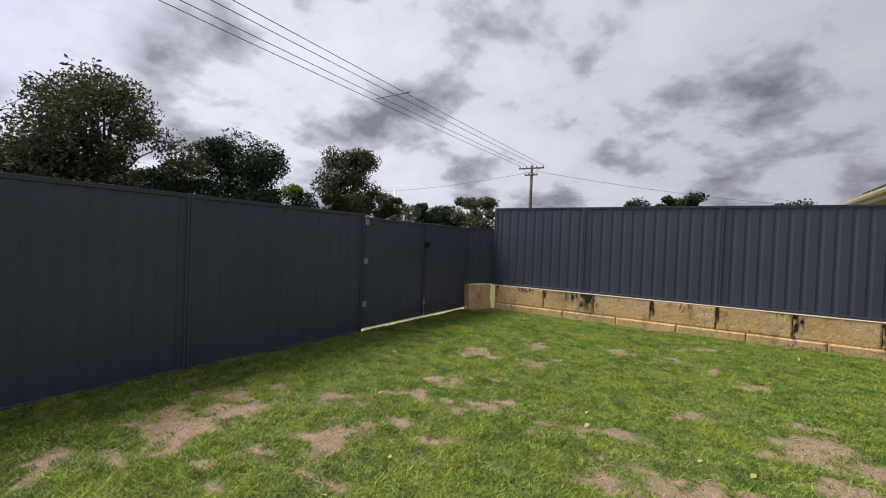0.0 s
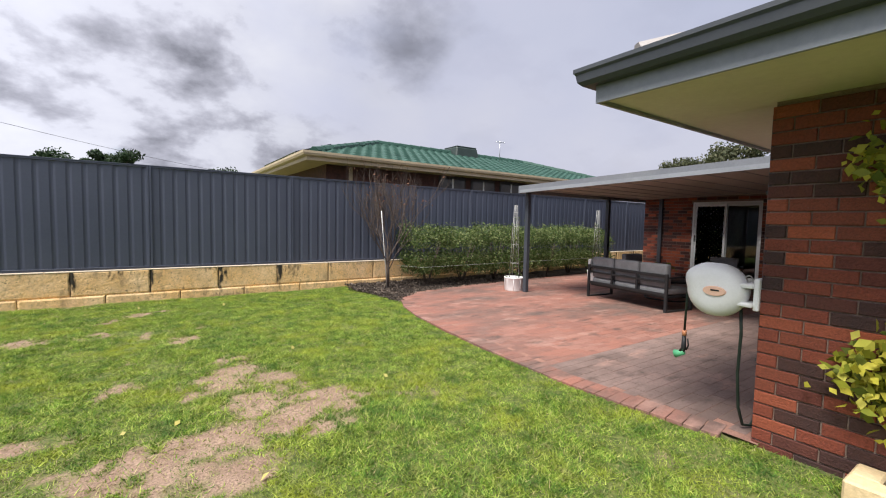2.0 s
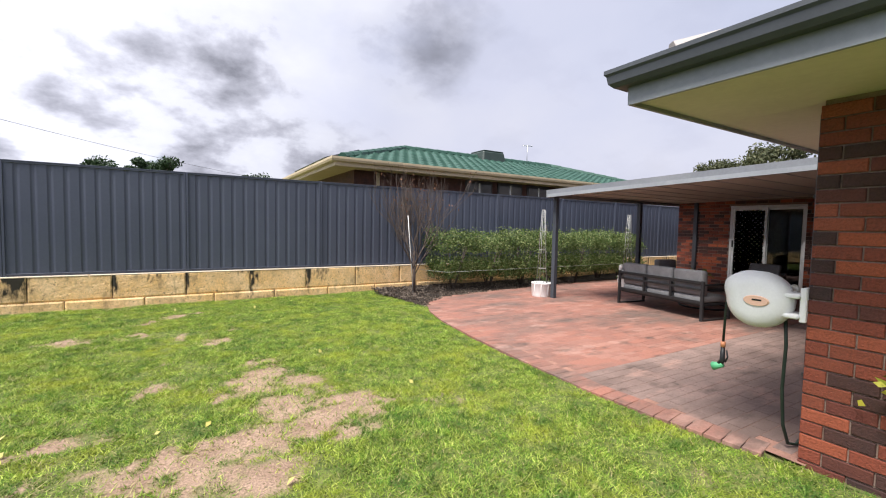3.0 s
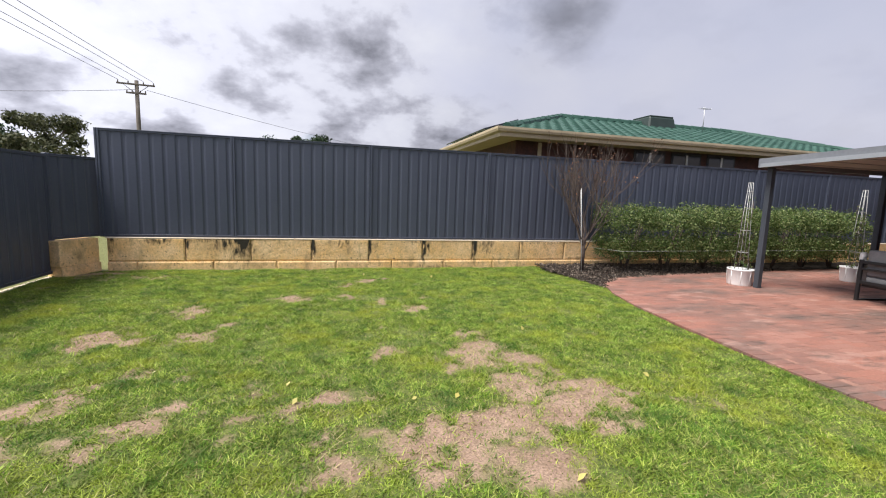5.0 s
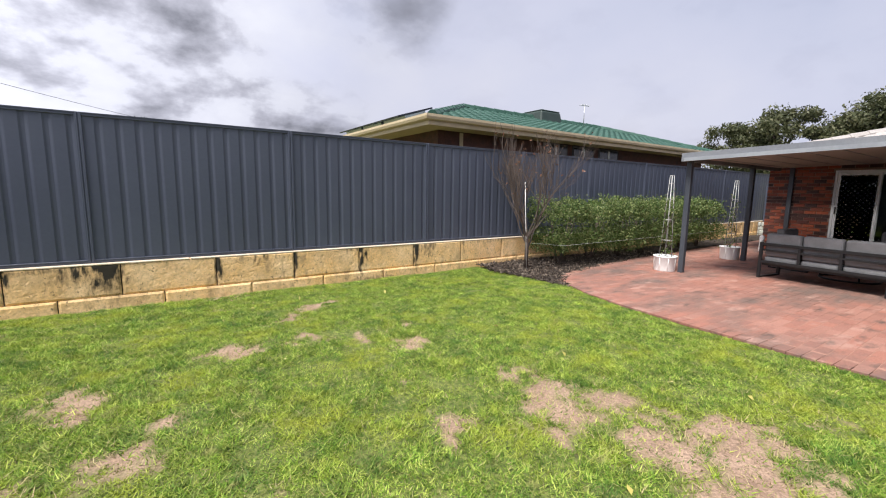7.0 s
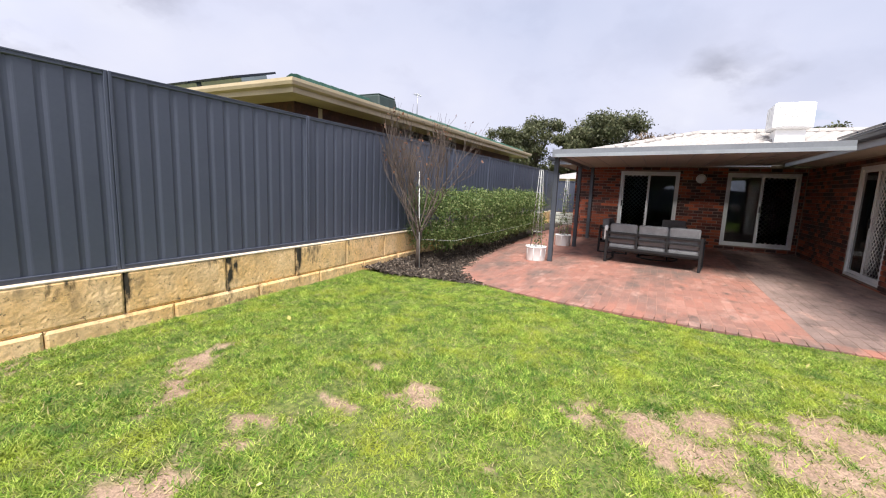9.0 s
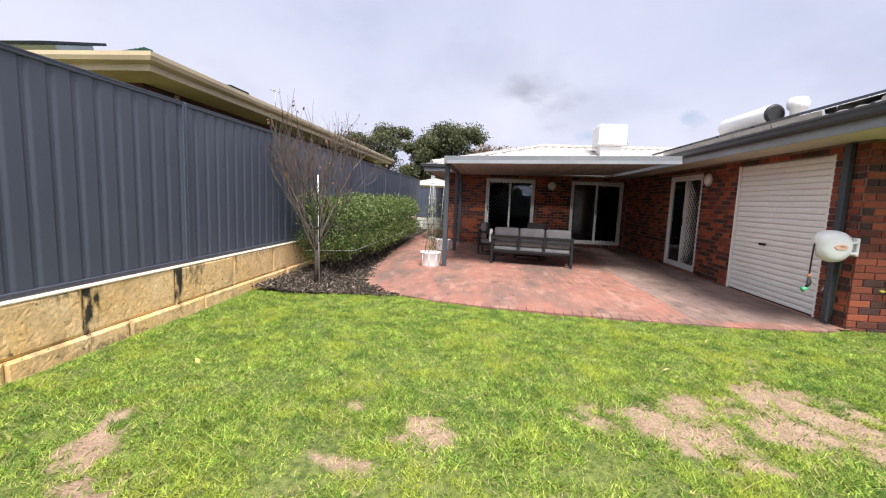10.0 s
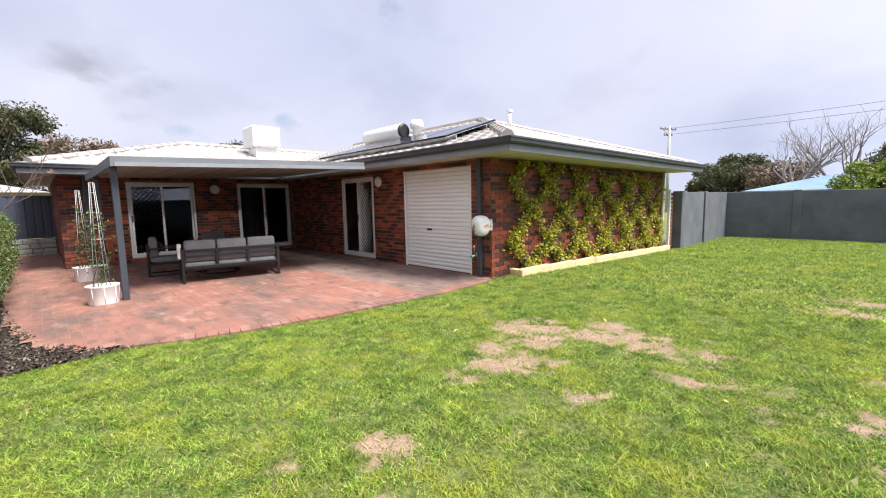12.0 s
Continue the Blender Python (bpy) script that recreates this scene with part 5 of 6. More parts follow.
def build_bare_tree():
    d = thing("young_tree", "small leafless tree with upright twigs and a few dry leaves", "tree", (4.72, 8.4, 0.1))
    rnd, tips = random.Random(4), []
    bm = bmesh.new()
    add_tube(bm, [(0, 0, -0.06), (0.01, 0, 0.3), (0.0, 0.01, 0.62)], [0.045, 0.036, 0.032], 8)
    part("trunk", bm, BARK, d, "", True)
    for k in range(11):
        a = k * 0.8
        bm = bmesh.new()
        grow(bm, (0, 0, 0.28 + 0.035 * k), (0.62 * math.cos(a), 0.55 * math.sin(a), 1.0), 0.86, 0.014, 3, rnd, tips, 0.32, 0.34, (3, 4), 0.6)
        part("limb", bm, BARK, d, "", True)
    r = np.random.RandomState(2)
    pts = [np.array(t) + r.normal(0, 0.02, 3) for t, _ in tips if r.rand() < 0.3]
    leaf_cloud("dry_leaves", pts, 0.055, DRY_LEAF, d, 3)
    s = thing("garden_stake", "slim white garden stake beside the young tree", "stake", (4.68, 8.34, 0.1))
    tube_part("stake", [(0, 0, -0.05), (-0.17, -0.04, 1.6)], 0.008, WHITE, s, 6)


build_bare_tree()

# ---- planter and climber on the west wall ----


def build_planter():
    d = thing("planter_edge", "low cream limestone garden edging along the brick wall", "planter")
    x0, y0, y1 = 3.61, 0.82, -7.4
    for i in range(8):
        y = y0 - 1.02 * i
        z = float(fall(y - 0.5))
        box_part("edge_block", (x0, x0 + 0.13, y - 1.012, y, z - 0.1, z + 0.16), PLANTER, d, 0.012)
    box_part("end_block", (x0 + 0.134, WALL_W - 0.004, y0 - 0.13, y0, -0.1, 0.145), PLANTER, d, 0.012)
    h = lambda x, y: fall(y) + 0.08 + 0.04 * value_noise(x, y, 6, 51) + 0.02 * value_noise(x, y, 20, 52)
    tagged(grid_mesh("planter_soil", np.arange(x0 + 0.12, WALL_W + 0.01, 0.05), np.arange(y1, y0 - 0.1, 0.06), h, MULCH), "dark mulch in the planter", "mulch", kind="structure")
    for k in range(5):
        y = 0.5 - k * 1.7
        s = thing("solar_light", "small black solar garden light in the planter", "garden light", (3.79, y, 0.12 + float(fall(y))), "solar garden lights")
        bm = bmesh.new()
        add_tube(bm, [(0, 0, -0.05), (0, 0, 0.14)], 0.012, 8)
        part("stake", bm, BLACK, s)
        bm = bmesh.new()
        add_lathe(bm, [(0.0, 0.2), (0.052, 0.195), (0.055, 0.185), (0.035, 0.18), (0.03, 0.14), (0.0, 0.14)], (0, 0, 0), 12)
        part("head", bm, BLACK, s)


build_planter()


def build_climber():
    """Trained stems that cross each other on the wall, hung with yellow-green leaves."""
    r = np.random.RandomState(15)
    width, top = 1.12, 2.12
    for i in range(6):
        y = 0.18 - i * 1.32
        d = thing("climbing_plant", "espaliered climber with yellow-green leaves on brick", "plant", (WALL_W, y, 0.1 + float(fall(y))), "espaliered climbers")
        for sgn in (1, -1):
            line = []
            n = 26
            for k in range(n + 1):
                t = k / n
                zig = abs((t * 3.6 % 2) - 1)           # out and back on the way up
                line.append(np.array([-0.035 - 0.02 * r.rand(), sgn * (0.05 + (1 - zig) * 0.62) + 0.03 * r.normal(), t * top]))
            tube_part("stem", [tuple(p) for p in line], 0.009, BARK, d, 5)
            pts = []
            for p in line[1:]:
                m = int(r.uniform(6, 74) * (1.2 if p[2] < 1.4 else 0.9))
                q = p + r.normal(0, 1, (m, 3)) * np.array([0.1, 0.07, 0.06])
                q[:, 0] = -np.abs(q[:, 0] + 0.02) - 0.02
                pts.append(q)
            pts = np.concatenate(pts)
            leaf_cloud("leaves", pts, 0.07, VINE_LEAF, d, 30 + i * 2 + (sgn > 0), up=0.0, slim=0.62, normals=np.tile([-1.0, 0, 0.45], (len(pts), 1)))
        r.rand()


build_climber()


def build_side_gate():
    d = thing("slatted_gate", "red-brown timber slat gate between house and wall", "gate")
    for i in range(14):
        box_part("slat", (3.72, 3.745, -7.83, -7.52, -0.15 + i * 0.13, -0.045 + i * 0.13), SLAT, d, 0.004)
    box_part("post", (3.7, 3.78, -7.52, -7.44, -0.25, 1.75), WHITE, d, 0.005, "white painted post")
    p = thing("downpipe", "white round downpipe at the house corner", "downpipe", (3.87, -7.3, -0.2), "downpipes")
    tube_part("pipe", [(0, 0, 0), (0, 0, 2.5)], 0.045, WHITE, p, 12)


build_side_gate()

# ---- roof fittings ----
SLOPE_A = math.atan(0.315)
roof_z = lambda x, y: EAVE + 0.315 * (GY - y)


def build_roof_things():
    t = thing("solar_water_heater", "white solar water heater tank lying on the roof", "water heater", (9.72, -0.45, roof_z(9.72, -0.45) + 0.26))
    bm = bmesh.new()
    add_lathe(bm, [(0.0, -0.95), (0.19, -0.95), (0.22, -0.9), (0.22, 0.9), (0.19, 0.95), (0.0, 0.95)], (0, 0, 0), 28, "x")
    part("tank", bm, SHELL, t, "", True)
    bm = bmesh.new()
    add_lathe(bm, [(0.0, -1.02), (0.17, -1.02), (0.215, -0.98), (0.215, -0.952), (0.0, -0.952)], (0, 0, 0), 28, "x")
    part("end_cap", bm, BLACK, t, "black tank end cap")
    for x in (-0.6, 0.6):
        box_part("cradle", (x - 0.03, x + 0.03, -0.2, 0.2, -0.42, -0.2), CHROME, t, 0.004)
    array = thing("solar_array", "black solar panels on the white tiled roof", "solar array", (4.95, 0.75, roof_z(0, 0.75) + 0.09))
    array.rotation_euler = (-SLOPE_A, 0, 0)
    for i in range(5):
        x = i * 1.06
        pn = box_part("panel", (x + 0.01, x + 1.0, -0.83, 0.83, -0.02, 0.02), SOLAR, array, 0.003)
        box_part("frame", (x, x + 1.01, -0.84, 0.84, -0.03, -0.021), CHROME, pn, 0.002)
        for y in (-0.5, 0.5):
            box_part("rail", (x, x + 1.04, y, y + 0.04, -0.13, -0.031), CHROME, pn, 0.002)
    w = thing("roof_ventilator", "white round turbine roof ventilator", "ventilator", (8.5, -0.75, roof_z(8.5, -0.75) + 0.02))
    bm = bmesh.new()
    add_lathe(bm, [(0.13, -0.1), (0.13, 0.18), (0.17, 0.2), (0.2, 0.28), (0.2, 0.36), (0.15, 0.44), (0.0, 0.47)], (0, 0, 0), 20)
    part("turbine", bm, SHELL, w, "", True)
    for k in range(12):
        a = k * math.pi / 6
        tube_part("vane", [(0.175 * math.cos(a), 0.175 * math.sin(a), 0.2), (0.207 * math.cos(a + 0.2), 0.207 * math.sin(a + 0.2), 0.32), (0.15 * math.cos(a + 0.4), 0.15 * math.sin(a + 0.4), 0.44)], 0.006, WHITE, w, 4)
    fl = thing("flue", "short white metal flue on the roof ridge", "flue", (6.75, -2.9, EAVE + 1.22))
    tube_part("pipe", [(0, 0, -0.1), (0, 0, 0.4)], 0.06, WHITE, fl, 12)
    bm = bmesh.new()
    add_lathe(bm, [(0.1, 0.38), (0.1, 0.44), (0.0, 0.47)], (0, 0, 0), 12)
    part("cowl", bm, WHITE, fl)
    c = thing("evaporative_cooler", "white evaporative cooler box on the white roof", "cooler", (14.3, 1.57, EAVE + 0.9))
    box_part("housing", (-0.5, 0.5, -0.47, 0.47, 0.08, 0.8), SHELL, c, 0.04)
    box_part("base", (-0.35, 0.35, -0.35, 0.35, -0.4, 0.08), SHELL, c, 0.01)
    for i in range(9):
        box_part("louvre", (-0.512, -0.498, -0.38, 0.38, 0.14 + i * 0.066, 0.18 + i * 0.066), WHITE, c, 0.003)


build_roof_things()

# ---- side path, poles, wires, trees, far roofs ----


def build_side_passage():
    d = thing("steel_fence", "charcoal steel fence closing the side passage", "fence")
    fence_run(d, (18.0, 9.0), -90, [1.85], 0.55, 1.4)
    w = thing("retaining_wall", "low grey stone wall under the side passage fence", "retaining wall", kind="structure")
    r = random.Random(6)
    for j in range(4):
        x = 7.2
        while x < 9.0:
            l = r.uniform(0.2, 0.45)
            box_part("stone", (17.55 + r.uniform(0, 0.03), 17.9, x, min(x + l, 9.05) - 0.012, -0.05 + j * 0.15, 0.09 + j * 0.15), CONCRETE, w, 0.02)
            x += l
    box_part("core", (17.62, 18.05, 7.18, 9.06, -0.05, 0.54), MORTAR, w, 0)


build_side_passage()


def power_pole(x, y, height, turn, material, label):
    d = thing("power_pole", label, "power pole", (x, y, -0.05), turn=turn)
    tube_part("pole", [(0, 0, 0), (0, 0, height)], [0.17, 0.12], material, d, 10)
    for z, w in ((height - 0.35, 1.15), (height - 0.95, 0.6)):
        arm = box_part("crossarm", (-w, w, -0.2, -0.1, z, z + 0.11), POLE_WOOD, d, 0.01)
        for k in (-0.93, -0.4, 0.4, 0.93):
            bm = bmesh.new()
            add_lathe(bm, [(0.03, 0.0), (0.05, 0.04), (0.03, 0.08), (0.05, 0.12), (0.0, 0.16)], (k * w, -0.15, z + 0.11), 8)
            part("insulator", bm, POLE_WOOD, arm)
    for s in (-1, 1):
        tube_part("brace", [(s * 0.75, -0.15, height - 0.34), (0, -0.1, height - 0.95)], 0.02, POLE_WOOD, d, 5)


def cable(name, a, b, sag, radius=0.014):
    a, b = Vector(a), Vector(b)
    pts = [a.lerp(b, k / 24) - Vector((0, 0, sag * 4 * (k / 24) * (1 - k / 24))) for k in range(25)]
    d = thing(name, "thin black overhead power line", "power line", group="power lines")
    tube_part("cable", pts, radius, BLACK, d, 5)


power_pole(-13.6, 36.4, 8.85, 4, POLE_WOOD, "weathered timber power pole with crossarms beyond the fence")
power_pole(14.66, -39.9, 8.8, 70, CONCRETE, "pale power pole with crossarms beyond the house")
power_pole(-13.3, -22.0, 9.2, 4, POLE_WOOD, "weathered timber power pole with crossarms up the street")
for k in (-1.07, -0.45, 0.45, 1.07):
    cable("power_line", (-13.6 + k, 36.3, 8.75), (-13.3 + k, -22, 9.15), 0.25)
cable("power_line", (-13.6, 36.4, 8.2), (-40, 40, 7.6), 0.5)
cable("power_line", (-13.0, 36.4, 8.2), (16, 60, 6.5), 0.6)
cable("power_line", (14.66, -39.9, 8.5), (-30, -38, 9.5), 0.5)
cable("power_line", (14.66, -39.9, 7.9), (-30, -38, 8.9), 0.5)
sp = thing("line_spreader", "spreader bar between the overhead lines", "spreader", (-13.3, 16.4, 8.7))
tube_part("bar", [(-1.07, 0, 0), (1.07, 0, 0)], 0.02, BLACK, sp, 5)


def tree(x, y, height, width, leaf, seed, clumps=16, leaves=420, size=0.3, name="tree", label="leafy tree beyond the fence", low=0.25, lean=0.0, bark=BARK, gap=0.5):
    """A tapered trunk with limbs, and a crown of many small leaves in uneven clumps."""
    r, rnd, tips = np.random.RandomState(seed), random.Random(seed), []
    d = thing(name, label, "tree", (x, y, 0))
    bm = bmesh.new()
    add_tube(bm, [(0, 0, -0.1), (0.05, 0, height * 0.25), (0.1, 0.1, height * 0.55)], [0.028 * height, 0.02 * height, 0.012 * height], 8)
    part("trunk", bm, bark, d, "", True)
    pts, nor = [], []
    for k in range(int(clumps * 1.7)):
        f = r.rand()
        a = r.uniform(0, 2 * math.pi)
        z = height * (low + (1 - low) * f)
        q = width * 0.5 * math.sin(math.pi * min(1, 0.18 + 0.82 * (1 - f)) * 0.62 + 0.25) * r.uniform(0.15, 1.0)
        c = np.array([math.cos(a) * q, math.sin(a) * q, min(z, height * 0.93)])
        bm = bmesh.new()
        add_tube(bm, [(0.05, 0.05, height * (0.2 + 0.3 * f)), tuple(c * 0.55 + np.array([0, 0, z * 0.3])), tuple(c)], [0.008 * height, 0.005 * height, 0.002 * height], 5)
        part("limb", bm, bark, d, "", True)
        s = width * r.uniform(0.09, 0.19)
        u = r.normal(size=(leaves, 3)); u /= np.linalg.norm(u, axis=1)[:, None]
        rad = (1 - gap * r.rand(leaves) ** 1.5) * (0.75 + 0.5 * value_noise(u[:, 0] * 3 + k, u[:, 2] * 3 + u[:, 1], 1.7, seed + k))
        pts.append(c + u * rad[:, None] * s * np.array([1.1, 1.1, 0.8]))
        nor.append(u)
    leaf_cloud("crown", np.concatenate(pts), size, leaf, d, seed, up=-0.2, slim=0.45, normals=np.concatenate(nor))
    return d


def by_bearing(az, dist):
    return 0.18 + dist * math.sin(radians(az)), 0.18 + dist * math.cos(radians(az))


for az, dist, h, w, leaf, seed, kw in (
        (-71.5, 25, 8.4, 7.0, GUM_LEAF, 101, dict(clumps=26, leaves=420, size=0.22, gap=0.75, label="tall gum tree with an airy grey-green crown")),
        (-80, 24, 4.9, 6.0, GUM_LEAF, 112, dict(clumps=14, leaves=420, size=0.22)),
        (-67, 27, 4.6, 5.0, DARK_LEAF, 102, dict(clumps=14, leaves=420, size=0.22)),
        (-58, 28, 6.9, 6.2, DARK_LEAF, 103, dict(clumps=30, leaves=520, size=0.2, gap=0.3, label="dense dark green dome-shaped tree")),
        (-52, 30, 4.9, 4.2, BRIGHT_LEAF, 104, dict(clumps=10, leaves=360, size=0.22)),
        (-45, 28, 7.3, 4.3, GUM_LEAF, 105, dict(clumps=22, leaves=360, size=0.22, gap=0.7, label="slender gum tree with an open crown")),
        (-40.5, 33, 5.0, 3.2, GUM_LEAF, 106, dict(clumps=9, leaves=300, size=0.25)),
        (-36, 36, 4.7, 4.4, DARK_LEAF, 107, dict(clumps=12, leaves=300, size=0.25)),
        (-31.5, 38, 4.6, 4.4, DARK_LEAF, 108, dict(clumps=12, leaves=300, size=0.25)),
        (-28, 34, 5.2, 4.4, GUM_LEAF, 109, dict(clumps=12, leaves=300, size=0.25)),
        (-76.5, 26, 5.2, 5.0, DARK_LEAF, 140, dict(clumps=14, leaves=420, size=0.22, low=0.1)),
        (-65, 27, 5.4, 4.4, GUM_LEAF, 141, dict(clumps=14, leaves=420, size=0.2, low=0.1)),
        (-62, 30, 4.9, 4.4, DARK_LEAF, 147, dict(clumps=14, leaves=420, size=0.2, low=0.1)),
        (-49, 30, 4.5, 4.2, DARK_LEAF, 142, dict(clumps=14, leaves=420, size=0.2, low=0.1)),
        (-44.5, 31, 4.4, 4.2, DARK_LEAF, 143, dict(clumps=12, leaves=420, size=0.2, low=0.1)),
        (-38.5, 35, 4.3, 4.4, GUM_LEAF, 144, dict(clumps=12, leaves=360, size=0.22, low=0.1)),
        (-34, 37, 4.5, 4.4, DARK_LEAF, 145, dict(clumps=12, leaves=360, size=0.22, low=0.1)),
        (-30, 37, 4.4, 4.4, GUM_LEAF, 146, dict(clumps=12, leaves=360, size=0.22, low=0.1)),
        (68.1, 40, 7.9, 6.0, GUM_LEAF, 148, dict(clumps=22, leaves=360, size=0.26, gap=0.75, low=0.35, label="tall gum tree with an airy grey-green crown")),
        (63.6, 40, 7.0, 4.6, GUM_LEAF, 149, dict(clumps=14, leaves=340, size=0.26, gap=0.75, low=0.35)),
        (-7, 75, 9.6, 8, DARK_LEAF, 110, dict(clumps=14, leaves=260, size=0.5)),
        (-2.8, 75, 10.6, 7, DARK_LEAF, 111, dict(clumps=16, leaves=260, size=0.5, low=0.5)),
        (7.5, 90, 10.3, 9, DARK_LEAF, 113, dict(clumps=12, leaves=200, size=0.6)),
        (77, 42, 8.5, 8.0, GUM_LEAF, 120, dict(clumps=26, leaves=420, size=0.3, gap=0.7, low=0.4, bark=BARK_PALE, label="large gum tree behind the house")),
        (72.5, 40, 7.0, 5.0, GUM_LEAF, 121, dict(clumps=16, leaves=360, size=0.3, gap=0.7, low=0.35)),
        (67.5, 60, 8.9, 5.5, GUM_LEAF, 122, dict(clumps=12, leaves=300, size=0.4)),
        (83, 38, 6.2, 6.5, BROWN_TWIG, 123, dict(clumps=14, leaves=260, size=0.3, gap=0.9, label="brown winter tree behind the house")),
        (79, 24, 3.5, 2.4, BRIGHT_LEAF, 124, dict(clumps=10, leaves=300, size=0.2, label="bright yellow-green shrub beyond the fence")),
        (99, 50, 8.4, 5.0, GUM_LEAF, 125, dict(clumps=12, leaves=300, size=0.35)),
        (164.5, 46, 4.4, 5.5, GUM_LEAF, 130, dict(clumps=14, leaves=360, size=0.3)),
        (168.5, 40, 5.0, 6.5, GUM_LEAF, 131, dict(clumps=16, leaves=360, size=0.3)),
        (172.5, 38, 4.0, 6.0, BROWN_TWIG, 132, dict(clumps=14, leaves=260, size=0.25, label="reddish-brown leafless winter shrub beyond the wall")),
        (182, 26, 3.1, 4.0, BRIGHT_LEAF, 133, dict(clumps=12, leaves=360, size=0.2, label="bright yellow-green shrub beyond the wall")),
        (184, 32, 5.2, 6.0, GUM_LEAF, 134, dict(clumps=14, leaves=360, size=0.28))):
    tx, ty = by_bearing(az, dist)
    tree(tx, ty, h, w, leaf, seed, **kw)


def bare_tree(x, y, height, seed, label, material=BARK_PALE):
    d = thing("bare_tree", label, "tree", (x, y, 0))
    rnd, tips = random.Random(seed), []
    bm = bmesh.new()
    add_tube(bm, [(0, 0, -0.1), (0.1, 0, height * 0.3)], [height * 0.03, height * 0.022], 8)
    part("trunk", bm, material, d, "", True)
    for k in range(6):
        a = k * 1.05 + rnd.random()
        bm = bmesh.new()
        grow(bm, (0.1, 0, height * 0.28), (0.8 * math.cos(a), 0.8 * math.sin(a), 0.9), height * 0.33, height * 0.014, 4, rnd, tips, 0.15, 0.5, (2, 3))
        part("limb", bm, material, d, "", True)


for az, dist, h, seed in ((174.5, 33, 6.6, 1), (178, 34, 6.8, 2), (88, 38, 6.0, 3), (91.5, 30, 5.0, 4)):
    bx, by = by_bearing(az, dist)
    bare_tree(bx, by, h, seed, "leafless winter tree with spreading pale limbs")


def build_blue_house():
    d = thing("blue_roof_house", "low house with a blue metal roof beyond the wall", "house", (2.2, -30, 0))
    box_part("wall", (-2.7, 3, -3, 3, 0, 1.8), CREAM, d, 0)
    bm = bmesh.new()
    a = [bm.verts.new(p) for p in ((-3, -3.5, 1.8), (3.4, -3.5, 1.8), (3.4, 3.5, 1.8), (-3, 3.5, 1.8), (-3, 0, 2.75), (-0.6, 0, 2.75))]
    for q in ((0, 1, 5, 4), (3, 4, 5, 2), (1, 2, 5), (0, 4, 3), (0, 3, 2, 1)):
        bm.faces.new([a[i] for i in q])
    part("roof", bm, BLUE_ROOF, d)
    e = thing("white_roof_house", "low pale house roof seen down the side passage", "house", (30, 9.5, 0))
    box_part("wall", (-3, 3, -2, 2, 0, 2.3), CREAM, e, 0)
    bm = bmesh.new()
    a = [bm.verts.new(p) for p in ((-3.5, -2.5, 2.3), (3.5, -2.5, 2.3), (3.5, 2.5, 2.3), (-3.5, 2.5, 2.3), (-1, 0, 2.9), (1, 0, 2.9))]
    for q in ((0, 1, 5, 4), (2, 3, 4, 5), (1, 2, 5), (0, 4, 3), (0, 3, 2, 1)):
        bm.faces.new([a[i] for i in q])
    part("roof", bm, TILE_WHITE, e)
    s = thing("street_lamp", "slim street lamp pole beyond the fence", "street lamp", (-21.0, 26.2, 0))
    tube_part("pole", [(0, 0, 0), (0, 0, 5.6)], 0.06, CHROME, s, 6)


build_blue_house()

# ---- bricks and pavers, one by one ----


def brick_mesh(length, material):
    """A brick face along x, standing proud of the mortar by 14 mm towards -y, with softened edges."""
    bm = bmesh.new()
    e = 0.004
    b = [bm.verts.new(p) for p in ((0, 0.012, 0), (length, 0.012, 0), (length, 0.012, 0.076), (0, 0.012, 0.076))]
    m = [bm.verts.new(p) for p in ((0, -0.010, 0), (length, -0.010, 0), (length, -0.010, 0.076), (0, -0.010, 0.076))]
    t = [bm.verts.new(p) for p in ((e, -0.014, e), (length - e, -0.014, e), (length - e, -0.014, 0.076 - e), (e, -0.014, 0.076 - e))]
    bm.faces.new(t)
    for lo, hi in ((b, m), (m, t)):
        for k in range(4):
            bm.faces.new((lo[k], lo[(k + 1) % 4], hi[(k + 1) % 4], hi[k]))
    return finish(bm, "brick", material)


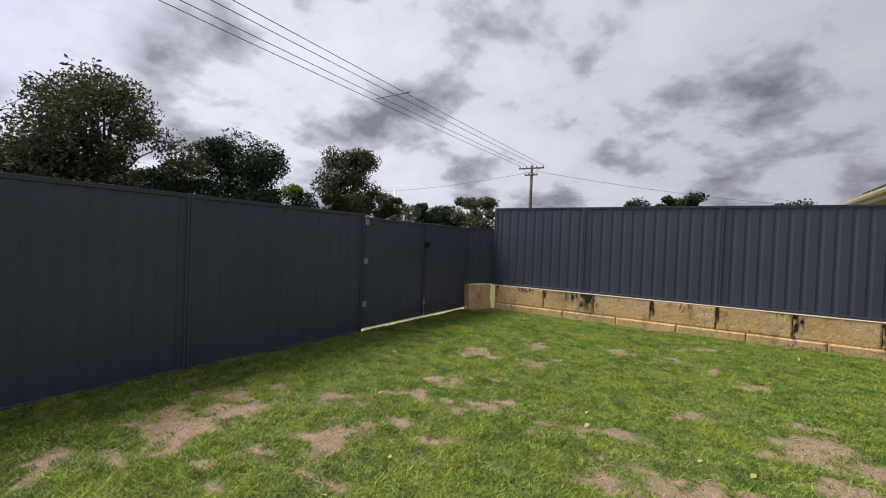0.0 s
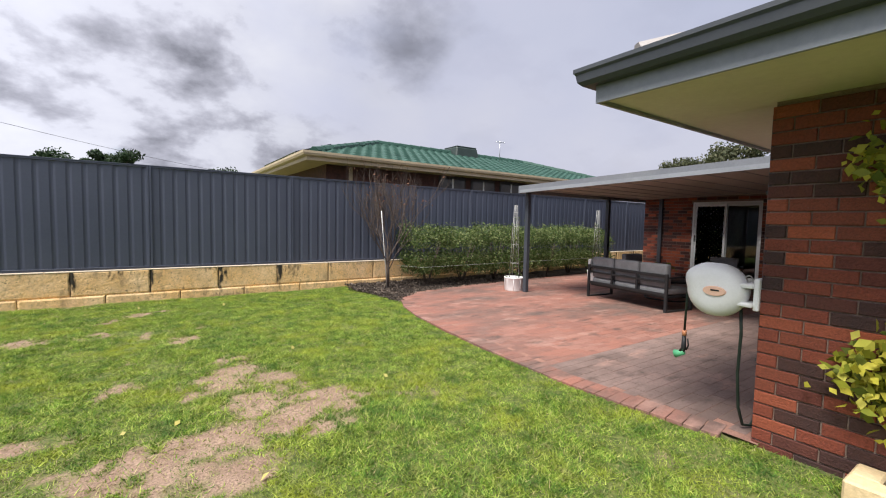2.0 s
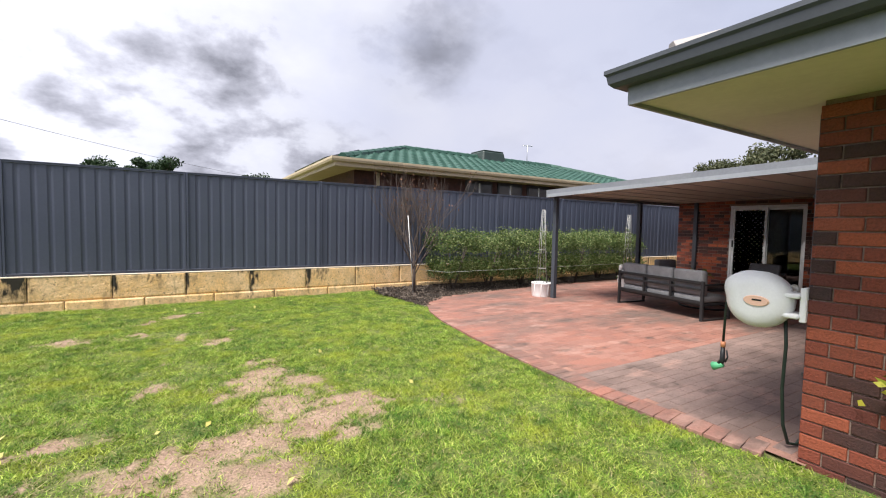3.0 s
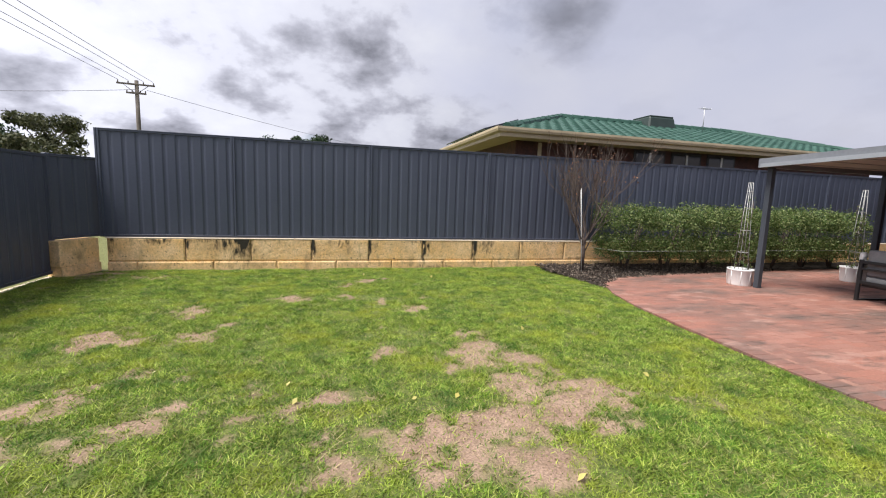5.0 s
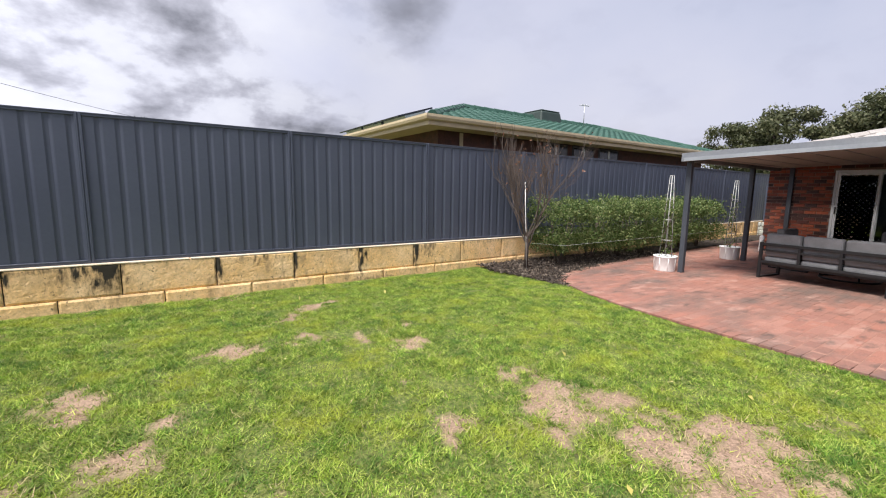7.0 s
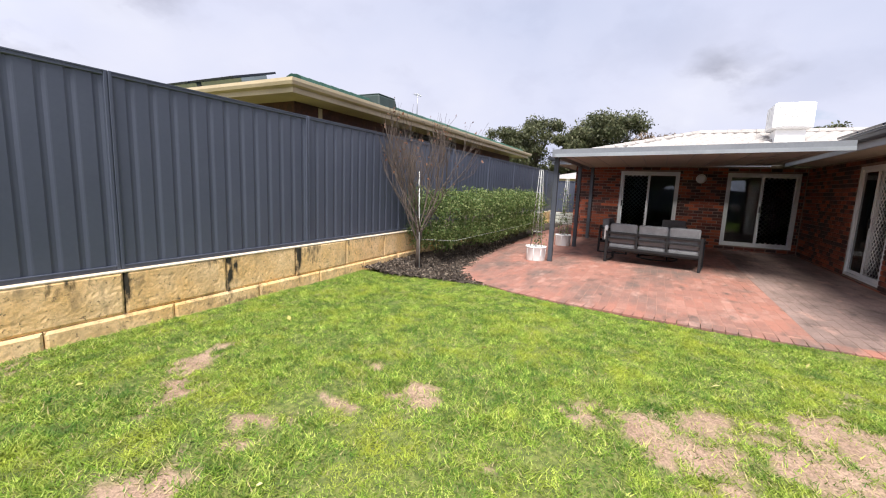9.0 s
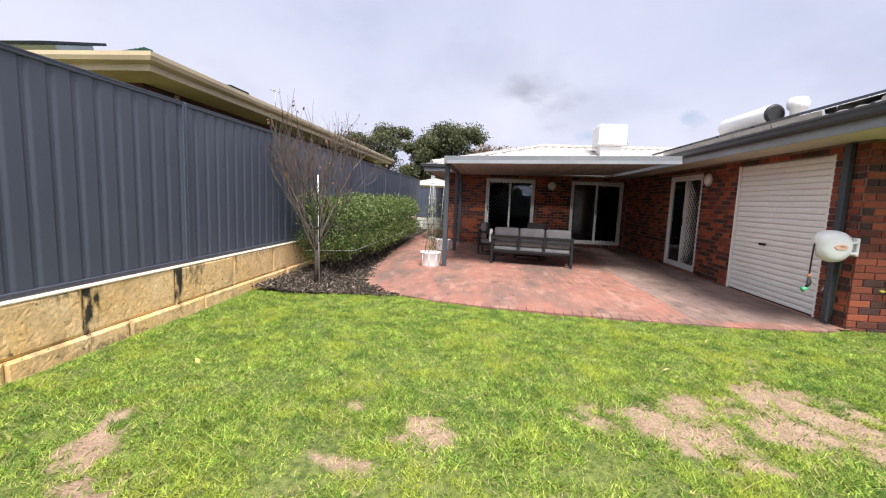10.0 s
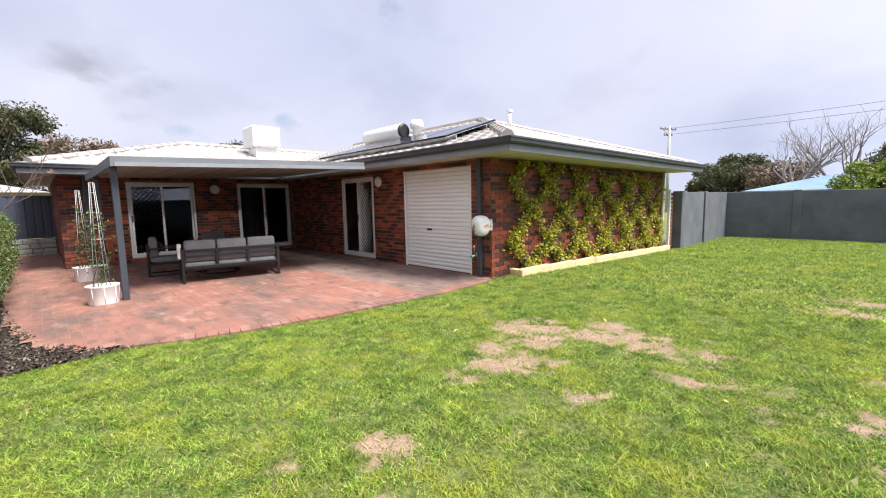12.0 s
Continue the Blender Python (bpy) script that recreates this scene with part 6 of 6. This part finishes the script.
def lay_bricks(wall, m, length, openings, near=0.0):
    """Bricks in stretcher bond on a wall whose mortar face is the plane y = 0 of m, x along it; those with x under near are
    objects of their own, the rest one mesh."""
    meshes, rest = {}, []
    inv = wall.matrix_basis.inverted()
    for j in range(-2, 27):
        z = -0.03 + j * 0.086
        x = -0.12 * (j % 2)
        while x < length:
            spans = [(max(x, 0.0), min(x + 0.23, length))]
            for a, b, lo, hi in openings:
                if z + 0.07 > lo and z + 0.006 < hi:
                    spans = [s for p, q in spans for s in ((p, min(q, a)), (max(p, b), q)) if s[1] - s[0] > 0.02]
            for p, q in spans:
                w = round(q - p, 2)
                if w < 0.03:
                    continue
                if q <= near:
                    if w not in meshes:
                        meshes[w] = brick_mesh(w, BRICK)
                    child("brick", meshes[w], wall, inv @ m @ pose(p, 0.0015 * ((j * 5 + int(p * 40)) % 3 - 1), z))
                else:
                    rest.append((p, q, z))
            x += 0.24
    if rest:
        e, v = 0.004, []
        for p, q, z in rest:
            o = [(p, 0.012, z), (q, 0.012, z), (q, 0.012, z + 0.076), (p, 0.012, z + 0.076)]
            t = [(p + e, -0.014, z + e), (q - e, -0.014, z + e), (q - e, -0.014, z + 0.076 - e), (p + e, -0.014, z + 0.076 - e)]
            v += o + t
        me = bpy.data.meshes.new("bricks")
        quads = []
        for i in range(len(rest)):
            s = i * 8
            quads += [(s + 4, s + 5, s + 6, s + 7)] + [(s + k, s + (k + 1) % 4, s + 4 + (k + 1) % 4, s + 4 + k) for k in range(4)]
        me.from_pydata(v, [], quads)
        me.materials.append(BRICK_FAR)
        ob = new("bricks", me)
        ob.parent, ob.matrix_basis = wall, inv @ m
        tagged(ob, kind="stuff")


lay_bricks(west, pose(WALL_W + 0.014, WALL_N, 0, 0, 0, -90), 8.7, [], 2.6)
shift = lambda o, x0: (x0 - o[1], x0 - o[0], o[2], o[3])
lay_bricks(north, pose(WALL_E, WALL_N - 0.014, 0, 0, 0, 180), WALL_E - WALL_W - 0.03, [shift(ROLLER_OPEN, WALL_E), shift(SIDE_DOOR, WALL_E)])
lay_bricks(east, pose(WALL_E + 0.014, 7.17, 0, 0, 0, -90), 7.17 - WALL_N - 0.02, [(7.17 - DOOR_A[1], 7.17 - DOOR_A[0], DOOR_A[2], DOOR_A[3]), (7.17 - DOOR_B[1], 7.17 - DOOR_B[0], DOOR_B[2], DOOR_B[3])])
lay_bricks(flank, pose(18.0, 7.17 - 0.014, 0, 0, 0, 180), 18.0 - WALL_E - 0.02, [])


def build_paving():
    bed = grid_mesh("paving", np.arange(3.4, 20, 0.1), np.arange(1.3, 8.5, 0.1), lambda x, y: 0.0315 + 0 * x, JOINT, None,
                    lambda x, y: (x > edge_x(y) + 0.12) & (y < bed_y(x) + 0.05) & ((x < WALL_E + 0.05) | (y > 7.1)))
    tagged(bed, "worn red clay brick paving of the patio", "paving", kind="structure")
    top, w, d = 0.034, 0.23, 0.115
    bm = bmesh.new()
    add_box(bm, 0.0025, w - 0.0025, 0.0025, d - 0.0025, -0.03, 0, 0)
    bmesh.ops.bevel(bm, geom=[e for e in bm.edges if all(v.co.z > -0.01 for v in e.verts)], offset=0.003, segments=1, affect="EDGES")
    me = finish(bm, "paver", PAVER)
    r = np.random.RandomState(9)
    joined = {PAVER_FAR: [], STRIP: []}
    j, count = 0, 0
    for y in np.arange(1.4, 8.3, d):
        for x in np.arange(3.3 - (j % 2) * w / 2, 20, w):
            cx, cy = x + w / 2, y + d / 2
            if cx - 0.2 < edge_x(cy) or cy + 0.03 > bed_y(cx) or (cx > WALL_E - 0.1 and cy < 7.2):
                continue
            z = top + r.uniform(-0.001, 0.001)
            if cx < 5.55 and 3.15 < cy < 7.4 and count < 250:
                child("paver", me, bed, pose(x, y, z, r.uniform(-0.15, 0.15), r.uniform(-0.15, 0.15), r.uniform(-0.5, 0.5)))
                count += 1
            else:
                joined[STRIP if cy < 3.14 else PAVER_FAR].append((x, y, z))
        j += 1
    # a soldier course follows the curved edge
    y = 1.5
    while y < 6.95:
        x = float(edge_x(y))
        slope = float(edge_x(y + 0.05) - edge_x(y - 0.05)) / 0.1
        child("paver", me, bed, pose(x + 0.005, y, top + 0.003, 0, 0, -math.degrees(math.atan(slope))))
        y += 0.117 * math.cos(math.atan(slope))
    for mt, rows in joined.items():
        v, quads = [], []
        g, e = 0.001, 0.0022
        for i, (x, y, z) in enumerate(rows):
            v += [(x + g, y + g, z - 0.02), (x + w - g, y + g, z - 0.02), (x + w - g, y + d - g, z - 0.02), (x + g, y + d - g, z - 0.02)]
            v += [(x + e, y + e, z), (x + w - e, y + e, z), (x + w - e, y + d - e, z), (x + e, y + d - e, z)]
            s = i * 8
            quads += [(s + 4, s + 5, s + 6, s + 7)] + [(s + k, s + (k + 1) % 4, s + 4 + (k + 1) % 4, s + 4 + k) for k in range(4)]
        m2 = bpy.data.meshes.new("pavers")
        m2.from_pydata(v, [], quads)
        m2.materials.append(mt)
        ob = new("pavers", m2)
        ob.parent = bed
        tagged(ob, kind="stuff")


build_paving()
